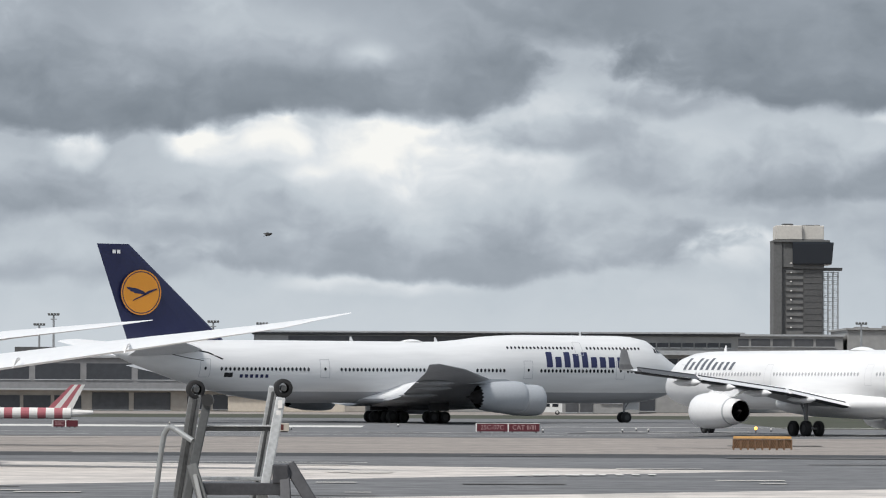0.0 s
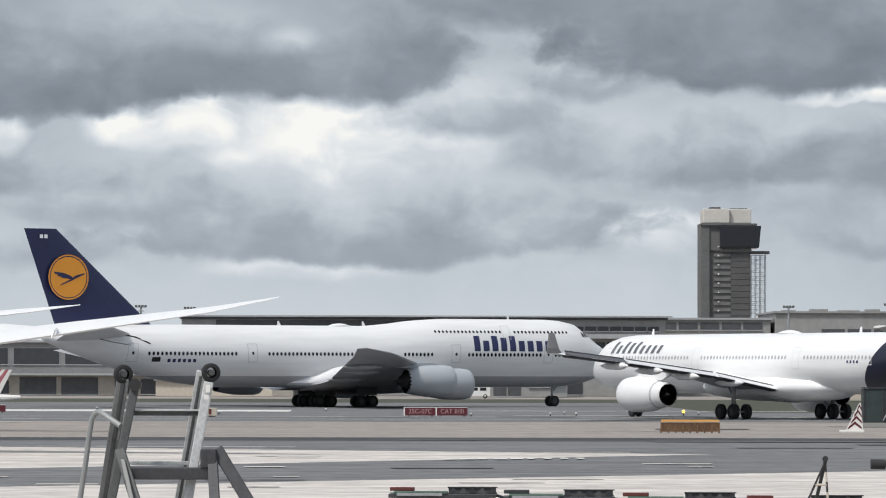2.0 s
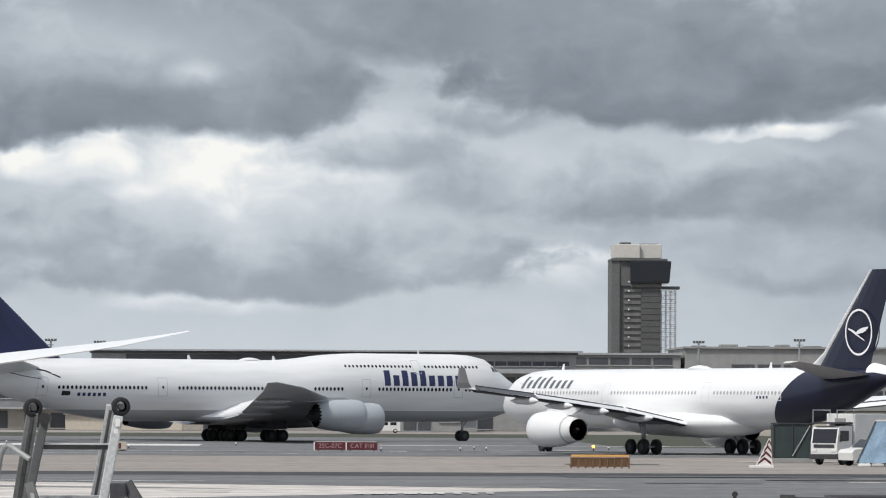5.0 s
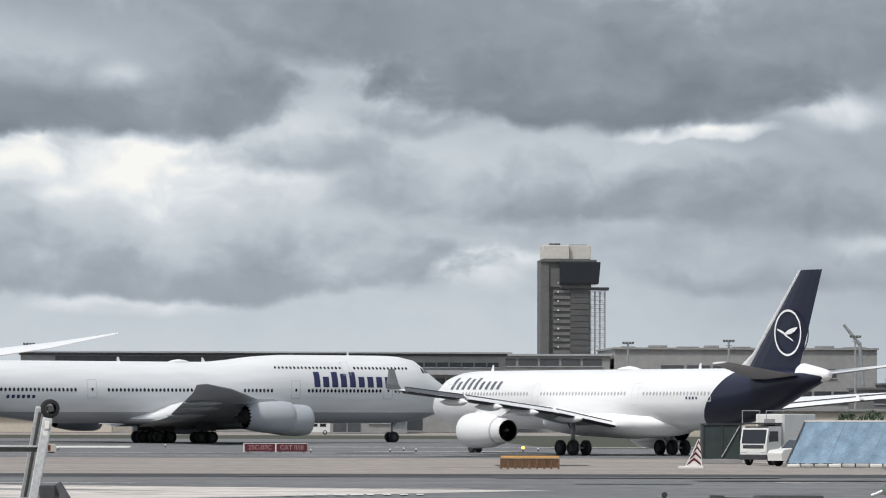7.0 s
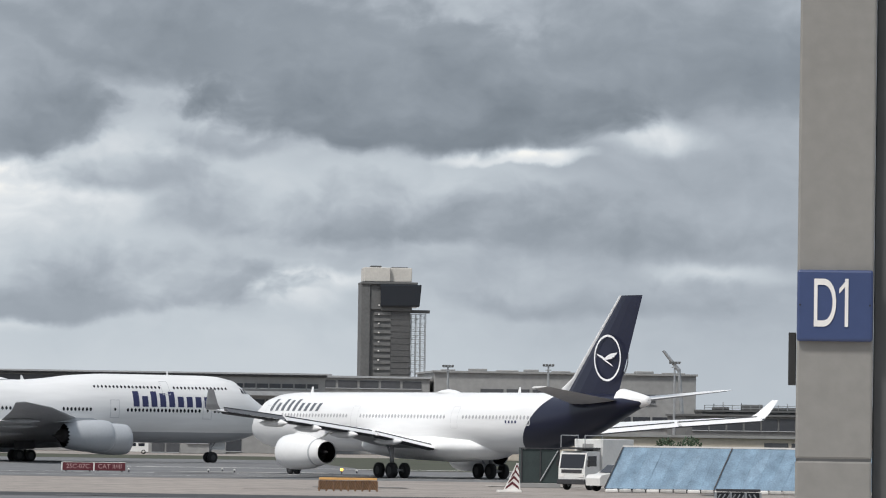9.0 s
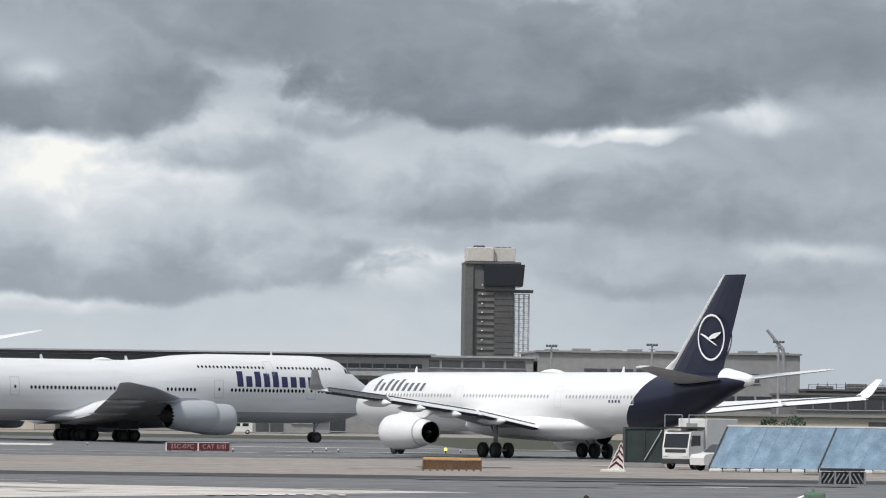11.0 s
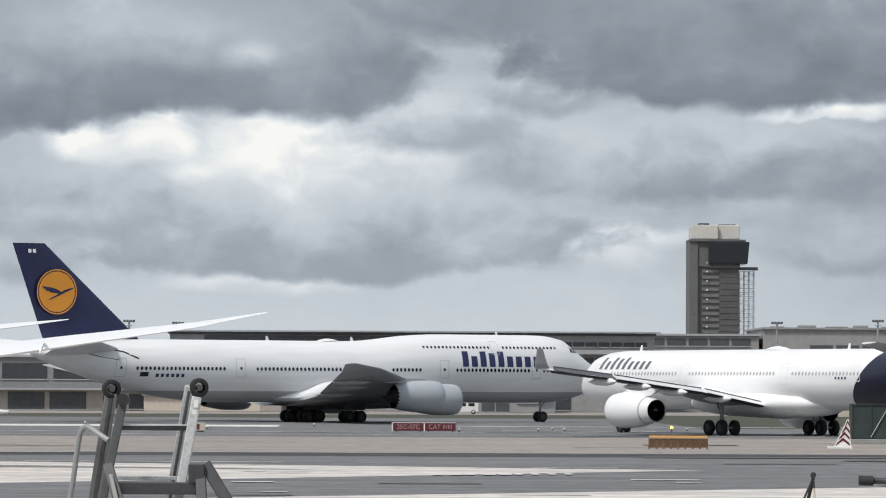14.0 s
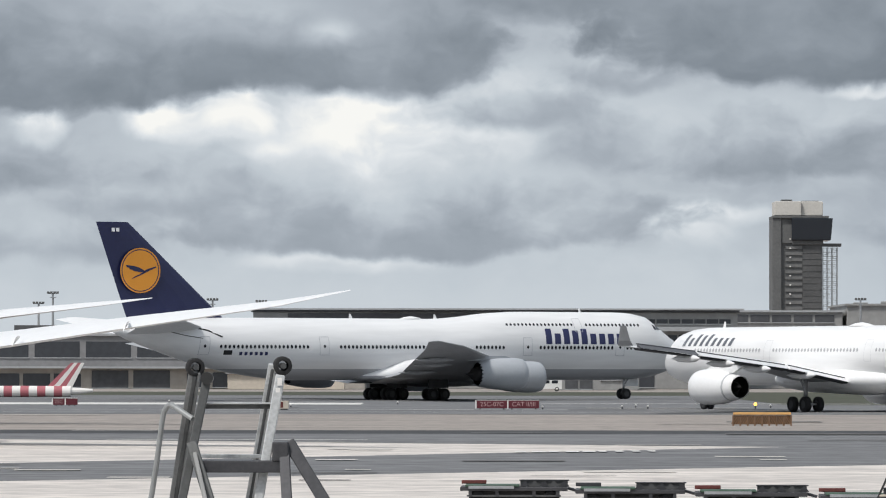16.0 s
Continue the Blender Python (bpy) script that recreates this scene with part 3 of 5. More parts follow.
    fin = part("fin", wing([(7.2, 51.25, 7.9, 0, 0.09), (16.1, 59.6, 3.1, 0, 0.08)], upright=True), NAVY, ob, "navy tail fin with a white ring")
    part("fin_edge", wing([(7.2, 49.6, 2.2, 0, 0.3), (9.0, 52.6, 0.7, 0, 0.75), (16.1, 59.4, 0.36, 0, 0.7)], upright=True), WHITE, fin, "white leading edge")
    for side in (1, -1):
        disc_on_fin(fin, "emblem_ring", side * 0.40, 58.2, 10.75, 1.82, 2.0, WHITE, label="thin white ring")
        bird(fin, side * 0.40, 58.2, 10.75, 1.75, WHITE)
    for y in (5.34, -5.34):
        gear(ob, 32.0, y, 3.3, 0.7, (-1.0, 1.0), 1.4, 0.2, 0.5, DARKHUB)
    gear(ob, 6.67, 0, 2.8, 0.53, (0.0,), 0.72, 0.13, 0.34, DARKHUB)
    pale = material("pale_window_pane", (0.42, 0.42, 0.43), 0.4)
    windows(hull, TWIN_HULL, 1, 5.55, ((9.0, 20.5), (22.6, 36.5), (39.5, 50.0)), 0.533, 0.25, 0.36, pale)
    for a in (5.6, 21.0, 37.6):
        frame_on_skin("door_seam", hull, TWIN_HULL, 1, a, a + 1.07, 4.55, 6.45, 0.04, SEAMPALE, "pale grey door outline")
    frame_on_skin("door_seam", hull, TWIN_HULL, 1, 48.9, 49.9, 4.9, 6.3, 0.07, WHITE, "white door outline")
    x = 6.4
    for k, h in enumerate((1.1, 0.75, 1.1, 1.0, 1.1, 0.75, 0.75, 0.75, 0.75)):
        plate_on_skin("lettering_bar", hull, TWIN_HULL, 1, ([(x, 5.95), (x + 0.5, 5.95)], [(x + 0.2, 5.95 + h), (x + 0.7, 5.95 + h)]), GREYTEXT, "grey lettering bar", cells=5)
        x += 1.02
    for k in range(4):
        plate_on_skin("registration_bar", hull, TWIN_HULL, 1, ([(46.2 + 0.5 * k, 5.05), (46.45 + 0.5 * k, 5.05)], [(46.2 + 0.5 * k, 5.28), (46.45 + 0.5 * k, 5.28)]), LETTER, cells=2)
    for a in (9.5, 44.0):
        part("antenna", skin(bmesh.new(), [[(-a, -0.03, 7.6), (-a - 0.5, -0.03, 7.6), (-a - 0.5, 0.03, 7.6), (-a, 0.03, 7.6)], [(-a - 0.3, -0.02, 8.25), (-a - 0.5, -0.02, 8.25), (-a - 0.5, 0.02, 8.25), (-a - 0.3, 0.02, 8.25)]], close=True), WHITE, hull)
    part("satellite_dome", skin(bmesh.new(), [[(-33 + 1.9 * math.cos(u) * r, 0.8 * math.sin(u) * r, 7.68 + 0.36 * (1 - r * r)) for u in [2 * math.pi * k / 20 for k in range(20)]] for r in (1, 0.8, 0.5, 0.1)], close=True), WHITE, hull, smooth=True)
    part("tail_cone", revolve(bmesh.new(), [(-3.4, 1.03), (-1.5, 0.72), (0, 0.44), (0.35, 0.24), (0.3, 0.03)], (-63.5, 0, 7.1), 24), WHITE, hull, "white tail cone", smooth=True)
    return ob


GREYTEXT = material("dark_grey_lettering", (0.12, 0.13, 0.15), 0.5)


def parked_wide(x, y, heading, heights, label):
    """A parked white wide-body with a long flexed wing and raked tips, nose at x = 0."""
    ob = empty("parked_airliner", pose(x, y, 0, 0, 0, heading), label, "airplane", group="parked airliners")
    part("fuselage", fuselage(WIDE_HULL), WHITE, ob, smooth=True)
    z0, z1, z2, z3 = heights
    sections = [(2.5, 16.5, 12.5, 3.4, 0.12), (10.0, 22.0, 7.4, z0, 0.13), (20.0, 28.4, 4.8, z1, 0.13), (26.6, 33.0, 2.8, z2, 0.11), (30.0, 37.2, 0.6, z3, 0.09)]
    for side in (1, -1):
        w = part("wing", wing(sections, side), WHITE, ob, "white wing with a raked tip")
        for k, yy in enumerate((8.0, 13.5, 19.0)):
            a, zz = 31.6 + 0.25 * (yy - 8), z0 + (z1 - z0) * (yy - 10) / 10
            part("flap_fairing", skin(bmesh.new(), [[(-a + 2.6, side * yy - 0.02, zz + 0.1), (-a + 2.6, side * yy + 0.02, zz + 0.1), (-a + 2.6, side * yy, zz)], [(-a, side * yy - 0.13, zz + 0.12), (-a, side * yy + 0.13, zz + 0.12), (-a, side * yy + 0.05, zz - 0.28)], [(-a - 0.8, side * yy - 0.08, zz - 0.02), (-a - 0.8, side * yy + 0.1, zz - 0.02), (-a - 0.8, side * yy + 0.06, zz - 0.36)], [(-a - 1.5, side * yy, zz - 0.4), (-a - 1.5, side * yy + 0.03, zz - 0.4), (-a - 1.5, side * yy + 0.02, zz - 0.44)]], close=True), WHITE, w)
        engine(ob, 14.0, side * 8.4, 2.5, 5.6, 1.7, WHITE, True)
        pylon(ob, 14.2, 23.0, side * 8.4, 3.9, z0, WHITE)
        part("horizontal_stabilizer", wing([(0.9, 48.5, 6.0, 6.9, 0.1), (9.9, 54.6, 2.2, 7.9, 0.09)], side), WHITE, ob)
        gear(ob, 27.0, side * 4.9, 3.2, 0.66, (-0.75, 0.75), 1.3, 0.2, 0.45)
    part("fin", wing([(7.8, 45.0, 9.5, 0, 0.08), (16.9, 53.5, 3.6, 0, 0.08)], upright=True), WHITE, ob)
    gear(ob, 6.0, 0, 2.7, 0.5, (0.0,), 0.7, 0.13, 0.34)
    return ob


jumbo_ob = jumbo()
twin_ob = twin()
parked_wide(-34.4, 281.0, 90, (4.9, 6.2, 7.05, 7.65), "white parked wide-body airliner with a raked flexed wingtip")
parked_wide(-49.1, 371.0, 90, (6.0, 7.4, 8.05, 8.4), "white parked wide-body airliner further along the apron")

# ---- sky with drifting clouds ----
def sky_backdrop():
    bm = bmesh.new()
    uv = bm.loops.layers.uv.new("sky")
    na, ne, r = 40, 16, 4300.0
    grid = []
    for j in range(ne + 1):
        row = []
        for i in range(na + 1):
            a, e = radians(-16 + 36 * i / na), radians(-0.5 + 14 * j / ne)
            row.append((bm.verts.new((r * math.sin(a) , r * math.cos(a), r * math.tan(e))), (math.degrees(a), math.degrees(e))))
        grid.append(row)
    for j in range(ne):
        for i in range(na):
            q = (grid[j][i], grid[j][i + 1], grid[j + 1][i + 1], grid[j + 1][i])
            f = bm.faces.new([v for v, _ in q])
            for l, (_, c) in zip(f.loops, q):
                l[uv].uv = c
    m = bpy.data.materials.new("clouded_sky")
    m.use_nodes = True
    nt = m.node_tree
    nt.nodes.clear()

    def N(kind, **k):
        n = nt.nodes.new(kind)
        for key, v in k.items():
            setattr(n, key, v)
        return n

    def L(a, b):
        nt.links.new(a, b)

    def math_node(op, a, b=None, c=None):
        n = N("ShaderNodeMath", operation=op)
        for i, v in enumerate((a, b, c)):
            if v is None:
                continue
            if isinstance(v, (int, float)):
                n.inputs[i].default_value = v
            else:
                L(v, n.inputs[i])
        return n.outputs[0]
    uvn = N("ShaderNodeUVMap", uv_map="sky")
    warp = N("ShaderNodeTexNoise", noise_dimensions="2D")
    warp.inputs["Scale"].default_value, warp.inputs["Detail"].default_value = 1.0, 5
    warp.inputs["Roughness"].default_value = 0.5
    L(uvn.outputs[0], warp.inputs["Vector"])
    sub = N("ShaderNodeVectorMath", operation="SUBTRACT")
    sub.inputs[1].default_value = (0.5, 0.5, 0.5)
    L(warp.outputs["Color"], sub.inputs[0])
    scl = N("ShaderNodeVectorMath", operation="MULTIPLY")
    scl.inputs[1].default_value = (0.65, 0.38, 0)
    L(sub.outputs[0], scl.inputs[0])
    pos = N("ShaderNodeVectorMath", operation="ADD")
    L(uvn.outputs[0], pos.inputs[0])
    L(scl.outputs[0], pos.inputs[1])
    flat = N("ShaderNodeMapping")
    flat.inputs["Scale"].default_value = (0.62, 1.0, 1)
    L(pos.outputs[0], flat.inputs[0])

    def fbm(scale, detail, rough):
        n = N("ShaderNodeTexNoise", noise_dimensions="2D")
        n.inputs["Scale"].default_value, n.inputs["Detail"].default_value, n.inputs["Roughness"].default_value = scale, detail, rough
        L(flat.outputs[0], n.inputs["Vector"])
        return math_node("SUBTRACT", n.outputs["Fac"], 0.5)
    billow, wisps = fbm(1.3, 4, 0.5), fbm(4.0, 4, 0.5)
    sep = N("ShaderNodeSeparateXYZ")
    L(pos.outputs[0], sep.inputs[0])
    px, py = sep.outputs["X"], sep.outputs["Y"]

    def step(v, lo, hi, to0=0.0, to1=1.0):
        n = N("ShaderNodeMapRange", interpolation_type="SMOOTHSTEP")
        n.inputs["From Min"].default_value, n.inputs["From Max"].default_value = lo, hi
        n.inputs["To Min"].default_value, n.inputs["To Max"].default_value = to0, to1
        L(v, n.inputs["Value"])
        return n.outputs[0]
    # clear pale air at the horizon, thin grey higher up, duller to the east
    value = math_node("ADD", step(py, 0.5, 2.2, 0.72, 0.6), step(px, 3.0, 8.0, 0.0, -0.1))
    # clouds from the far ones to the near: lit tops, flat grey bases
    for a, e, wa, we, top, base, soft in FAR_CLOUDS + MIDDLE_CLOUDS + NEAR_CLOUDS:
        dx = math_node("MULTIPLY_ADD", px, 1 / wa, -a / wa)
        up = math_node("MULTIPLY_ADD", py, 1 / we, -e / we)
        dy = math_node("MAXIMUM", up, math_node("MULTIPLY", up, -2.0))
        d = math_node("SQRT", math_node("ADD", math_node("MULTIPLY", dx, dx), math_node("MULTIPLY", dy, dy)))
        ragged = math_node("MULTIPLY_ADD", billow, 1.0, math_node("MULTIPLY", wisps, 0.45))
        d = math_node("ADD", d, math_node("MULTIPLY", ragged, step(up, -0.35, 0.25, 0.4, 1.0)))
        mask = step(d, 1 - soft, 1 + soft, 1.0, 0.0)
        lit = step(math_node("MULTIPLY_ADD", billow, 1.6, up), -0.45, 0.75, base, top)
        mix = N("ShaderNodeMix", data_type="FLOAT")
        L(mask, mix.inputs[0])
        L(value, mix.inputs[2])
        L(lit, mix.inputs[3])
        value = mix.outputs[0]
    grain = math_node("MULTIPLY_ADD", wisps, 0.12, math_node("MULTIPLY", billow, 0.14))
    value = math_node("ADD", value, math_node("MULTIPLY", grain, step(py, 0.6, 2.0, 0.15, 1.0)))
    ramp = N("ShaderNodeValToRGB")
    L(value, ramp.inputs[0])
    cr = ramp.color_ramp
    cr.elements[0].position, cr.elements[0].color = 0.0, (0.137, 0.163, 0.193, 1)
    cr.elements[1].position, cr.elements[1].color = 1.0, (0.93, 0.93, 0.9, 1)
    for p, c in ((0.2, (0.212, 0.246, 0.285)), (0.38, (0.293, 0.333, 0.379)), (0.54, (0.403, 0.449, 0.502)), (0.68, (0.534, 0.588, 0.637)), (0.86, (0.735, 0.772, 0.802))):
        el = cr.elements.new(p)
        el.color = (*c, 1)
    em = N("ShaderNodeEmission")
    em.inputs["Strength"].default_value = 1.0
    L(ramp.outputs[0], em.inputs[0])
    out = N("ShaderNodeOutputMaterial")
    L(em.outputs[0], out.inputs[0])
    ob = thing("backdrop_sky", bm, m, Matrix(), "grey broken clouds with bright gaps over a pale horizon", "sky", kind="structure")
    return ob


# azimuth, elevation, half-width, height over the base, brightness of top and base, softness
FAR_CLOUDS = [(-0.8, 1.12, 0.9, 0.16, 0.88, 0.74, 0.5), (-4.2, 1.4, 1.8, 0.35, 0.66, 0.54, 0.6), (3.1, 1.5, 0.7, 0.35, 0.9, 0.68, 0.6), (3.5, 1.72, 0.7, 0.14, 0.92, 0.72, 0.5), (8.0, 1.75, 0.9, 0.24, 0.8, 0.56, 0.5), (6.6, 1.5, 1.5, 0.3, 0.56, 0.46, 0.6),
              (-0.4, 2.3, 2.6, 0.85, 0.82, 0.6, 0.4), (-0.1, 1.62, 3.1, 0.8, 0.7, 0.45, 0.18), (-3.2, 1.85, 1.0, 0.3, 0.66, 0.52, 0.6)]
MIDDLE_CLOUDS = [(-4.4, 2.2, 1.6, 0.5, 0.62, 0.42, 0.5), (6.7, 2.35, 1.7, 0.5, 0.52, 0.4, 0.5), (4.4, 2.5, 2.3, 0.65, 0.68, 0.4, 0.25), (2.3, 2.6, 1.0, 0.6, 0.72, 0.5, 0.5), (-0.1, 2.45, 1.4, 0.66, 1.08, 0.74, 0.35), (1.3, 2.95, 1.1, 0.5, 0.78, 0.53, 0.45),
                 (-2.4, 2.8, 0.75, 0.55, 1.15, 0.82, 0.25), (-4.15, 2.72, 0.27, 0.32, 1.0, 0.76, 0.4), (-1.95, 2.66, 0.34, 0.2, 1.05, 0.84, 0.4), (-1.6, 2.4, 0.3, 0.18, 0.95, 0.76, 0.5), (2.6, 3.35, 0.9, 0.45, 0.7, 0.46, 0.45)]
NEAR_CLOUDS = [(5.7, 3.1, 0.85, 0.13, 1.0, 0.84, 0.4), (7.35, 3.3, 0.55, 0.26, 0.86, 0.62, 0.6), (1.6, 4.4, 3.4, 0.9, 0.4, 0.28, 0.4), (7.8, 4.2, 2.6, 1.0, 0.42, 0.3, 0.4), (-3.8, 3.48, 2.3, 1.2, 0.5, 0.23, 0.16), (-0.7, 3.6, 1.7, 1.1, 0.48, 0.28, 0.2),
               (4.7, 3.7, 2.6, 1.05, 0.38, 0.2, 0.18), (-2.2, 3.9, 1.6, 0.5, 0.64, 0.48, 0.6), (-0.8, 3.72, 0.3, 0.24, 0.74, 0.54, 0.7)]
sky_ob = sky_backdrop()


# ---- tower and far buildings ----
TOWERWALL = material("weathered_grey_cladding", (0.125, 0.127, 0.127), 0.8, 0, 0.25, 0.3, 0.3)
CLADGREY = material("grey_wall_cladding", (0.23, 0.23, 0.235), 0.75, 0, 0.2, 0.2)
BANDGREY = material("grey_floor_band", (0.155, 0.156, 0.155), 0.8, 0, 0.2, 0.3)
TOWERDARK = material("dark_grey_cladding", (0.092, 0.093, 0.094), 0.8, 0, 0.25, 0.3, 0.3)
PALEPANEL = material("pale_grey_panel", (0.56, 0.54, 0.5), 0.75, 0, 0.15, 0.3)
BEIGE = material("beige_panel", (0.55, 0.49, 0.41), 0.75, 0, 0.12, 0.3)
CABGLASS = material("dark_blue_cab_glass", (0.02, 0.026, 0.035), 0.15)
STEEL = material("galvanised_steel", (0.4, 0.41, 0.42), 0.45, 0.6, 0.25, 3)
DARKSTEEL = material("dark_steel", (0.07, 0.07, 0.075), 0.5, 0.5, 0.3, 3)
# base tone lifted to stand in for distance haze
FASCIA = material("dark_roof_fascia", (0.075, 0.078, 0.085), 0.6, 0, 0.3, 0.2)
GREYWALL = material("grey_render_wall", (0.3, 0.3, 0.295), 0.85, 0, 0.2, 0.15, 0.2)
TANWALL = material("tan_render_wall", (0.4, 0.37, 0.33), 0.85, 0, 0.2, 0.15, 0.2)
ROOFGREY = material("pale_roof_sheet", (0.36, 0.37, 0.38), 0.6, 0, 0.15, 0.3)
# glass tone lifted in place of haze and reflected sky
DARKGLASS = material("dark_facade_glass", (0.05, 0.054, 0.062), 0.2, 0, 0.2, 0.2)
SIGNRED = material("red_sign_face", (0.1, 0.012, 0.02), 0.5, 0, 0.1, 2)
SIGNWHITE = material("white_sign_paint", (0.75, 0.73, 0.7), 0.5, 0, 0.08, 2)
ORANGE = material("orange_board", (0.72, 0.4, 0.14), 0.6, 0, 0.15, 2)
BLACK = material("black_paint", (0.02, 0.02, 0.02), 0.6, 0, 0.2, 2)
REDDULL = material("dull_red_paint", (0.14, 0.035, 0.03), 0.7, 0, 0.4, 3)


def tower():
    y = 1200.0
    ob = empty("control_tower", pose(84.2, y, 0) @ Matrix.Diagonal((0.98, 1, 0.985, 1)), "grey airport control tower with scaffold and dark glass cab", "tower")
    part("shaft", box(boxed(-6.4, -4.2, -6, 6, 0, 39.2, 0.2), -4.2, 5.6, -5, 6, 0, 33.0), TOWERWALL, ob, "grey clad shaft")
    part("stair_core", boxed(-4.2, -1.5, -5.6, 6, 33.0, 38.95), TOWERWALL, ob)
    part("shaft_face", boxed(0.9, 5.55, -5.25, -5.0, 0, 32.9), TOWERDARK, ob, "darker middle strip of the shaft")
    for k in range(22):
        part("floor_band", boxed(-3.2, 0.85, -5.3, -5.0, 0.9 + 1.46 * k, 1.6 + 1.46 * k), BANDGREY, ob)
        part("floor_ledge", boxed(0.95, 5.4, -5.36, -5.25, 1.4 + 1.46 * k, 1.52 + 1.46 * k), TOWERWALL, ob)
    for k in range(15):
        part("landing_lamp", boxed(-2.25, -1.9, -5.7, -5.45, 3.0 + 2.2 * k, 3.3 + 2.2 * k), SIGNWHITE, ob)
    part("cab", skin(bmesh.new(), [[(-1.7 - d * 0.2, -6.5 - d, z), (7.55 + d * 0.6, -6.5 - d, z), (7.55 + d * 0.6, 6, z), (-1.7 - d * 0.2, 6, z)] for z, d in ((33.6, 0.0), (34.0, 0.2), (38.6, 0.8), (38.9, 0.8))], close=True), CABGLASS, ob, "dark glass control cab")
    part("cab_floor", boxed(-1.5, 5.9, -5.7, 6, 32.6, 33.6, 0.1), TOWERWALL, ob)
    part("parapet", boxed(-6.45, 7.2, -6.4, 6, 38.95, 39.5, 0.1), TOWERWALL, ob)
    part("plant_room", box(boxed(-5.8, 0.6, -5.5, 5, 39.6, 43.0, 0.15), 0.6, 5.9, -4.5, 5, 39.6, 43.0, 0.15), PALEPANEL, ob, "pale grey plant room on the roof")
    part("roof_unit", boxed(-4.0, -1.4, -3, 1, 43.0, 43.5, 0.1), TOWERDARK, ob)
    part("roof_unit", boxed(1.0, 5.0, -3, 1, 43.0, 43.2), TOWERDARK, ob)
    # scaffold
    x0, x1 = 5.9, 9.4
    for sx in (x0, x0 + 1.15, x0 + 2.3, x1):
        for sy in (-4.5, -1.5):
            part("scaffold_pole", tubed((sx, sy, 0), (sx, sy, 32), 0.09, n=6), STEEL, ob)
    for k in range(32):
        z = 0.8 + 1.0 * k
        part("scaffold_deck", box(box(boxed(x0, x1, -4.6, -1.4, z, z + 0.1), x0, x1, -4.62, -4.54, z + 0.5, z + 0.56), x0, x0 + 0.08, -4.6, -1.4, z + 0.5, z + 0.56), STEEL, ob)
        part("scaffold_brace", tubed((x0 + (k % 2) * (x1 - x0), -4.6, z - 0.8), ((x0 + x1) / 2, -4.6, z), 0.06, n=6), STEEL, ob)
    part("scaffold_roof", boxed(5.0, 10.3, -5.0, -1.0, 32.2, 32.9, 0.05), TOWERDARK, ob)


def building(name, x0, x1, y, h, mat, label, windows_at=(), roof=None, depth=25, cat="building"):
    ob = empty(name, pose((x0 + x1) / 2, y, 0), label, cat)
    w = (x1 - x0) / 2
    part("wall", boxed(-w, w, 0, depth, 0, h, 0.08), mat, ob)
    part("roof", boxed(-w - 0.3, w + 0.3, -0.5, depth + 0.3, h, h + 0.35), roof or ROOFGREY, ob, "flat roof edge")
    for a, b, z0, z1, n, m2 in windows_at:
        step = (b - a) / n
        for k in range(n):
            u = a + step * k - (x0 + x1) / 2
            pane = part("window", boxed(u + step * 0.06, u + step * 0.94, -0.12, 0.3, z0, z1), m2, ob)
            part("sill", boxed(u + step * 0.04, u + step * 0.96, -0.25, 0.0, z0 - 0.14, z0), ROOFGREY, pane)
    return ob


tower()
# long hangar with a dark fascia behind the jumbo
hangar = building("hangar", -30, 47, 805, 12.2, GREYWALL, "long grey hangar with a dark roof fascia", ((-28, 30, 10.7, 12.0, 1, FASCIA), (30, 46, 10.4, 11.1, 8, DARKGLASS), (12, 46, 7.3, 8.6, 16, DARKGLASS), (14, 34, 0.3, 3.2, 5, DARKGLASS)), FASCIA, 40)
part("roof_lip", boxed(-39.5, 39.5, -1.4, 0.0, 12.56, 12.8), ROOFGREY, hangar, "pale roof lip")
part("canopy", boxed(14, 38, -2.0, 0.0, 9.2, 9.9), ROOFGREY, hangar)
tb = building("terminal_block", -82, -12, 790, 8.3, TANWALL, "tan two-storey airport building with dark glass bands", ((-80, -40, 4.9, 7.4, 5, DARKGLASS), (-39.6, -28, 4.2, 6.0, 3, FASCIA), (-80, -56, 0.3, 2.4, 5, DARKGLASS), (-55, -42, 0.2, 2.9, 2, FASCIA), (-40, -16, 0.3, 2.6, 6, DARKGLASS)), ROOFGREY)
part("upper_storey", boxed(-34.9, 34.9, -0.08, 0.0, 3.5, 8.3), CLADGREY, tb, "dark grey clad upper storey")
part("canopy", boxed(-34.9, 20, -1.6, 0.0, 3.2, 3.5), ROOFGREY, tb, "pale canopy over the doors")
for u, w, h in ((-20, 9, 1.3), (-4, 6, 2.2), (6, 8, 1.0)):
    part("plant_room", boxed(u, u + w, 3, 9, 8.66, 8.66 + h, 0.06), TOWERDARK, tb)
building("low_block", -33, -15, 780, 2.4, BEIGE, "low beige wall beside the taxiway", (), GREYWALL, 4)
building("workshop", 18, 30, 770, 4.0, GREYWALL, "low grey workshop with dark doors", ((18.6, 23, 0.2, 2.4, 2, FASCIA), (24, 29, 1.6, 2.6, 3, DARKGLASS)))
building("office_wing", 40, 76, 820, 8.2, GREYWALL, "grey office wing beside the control tower", ((41, 75, 6.2, 7.3, 12, DARKGLASS), (41, 75, 2.6, 3.8, 12, DARKGLASS)))
building("hall", 46, 71.3, 901, 13.2, GREYWALL, "grey hall with a dark opening under its roof", ((47, 70, 11.4, 12.7, 6, FASCIA),), ROOFGREY)
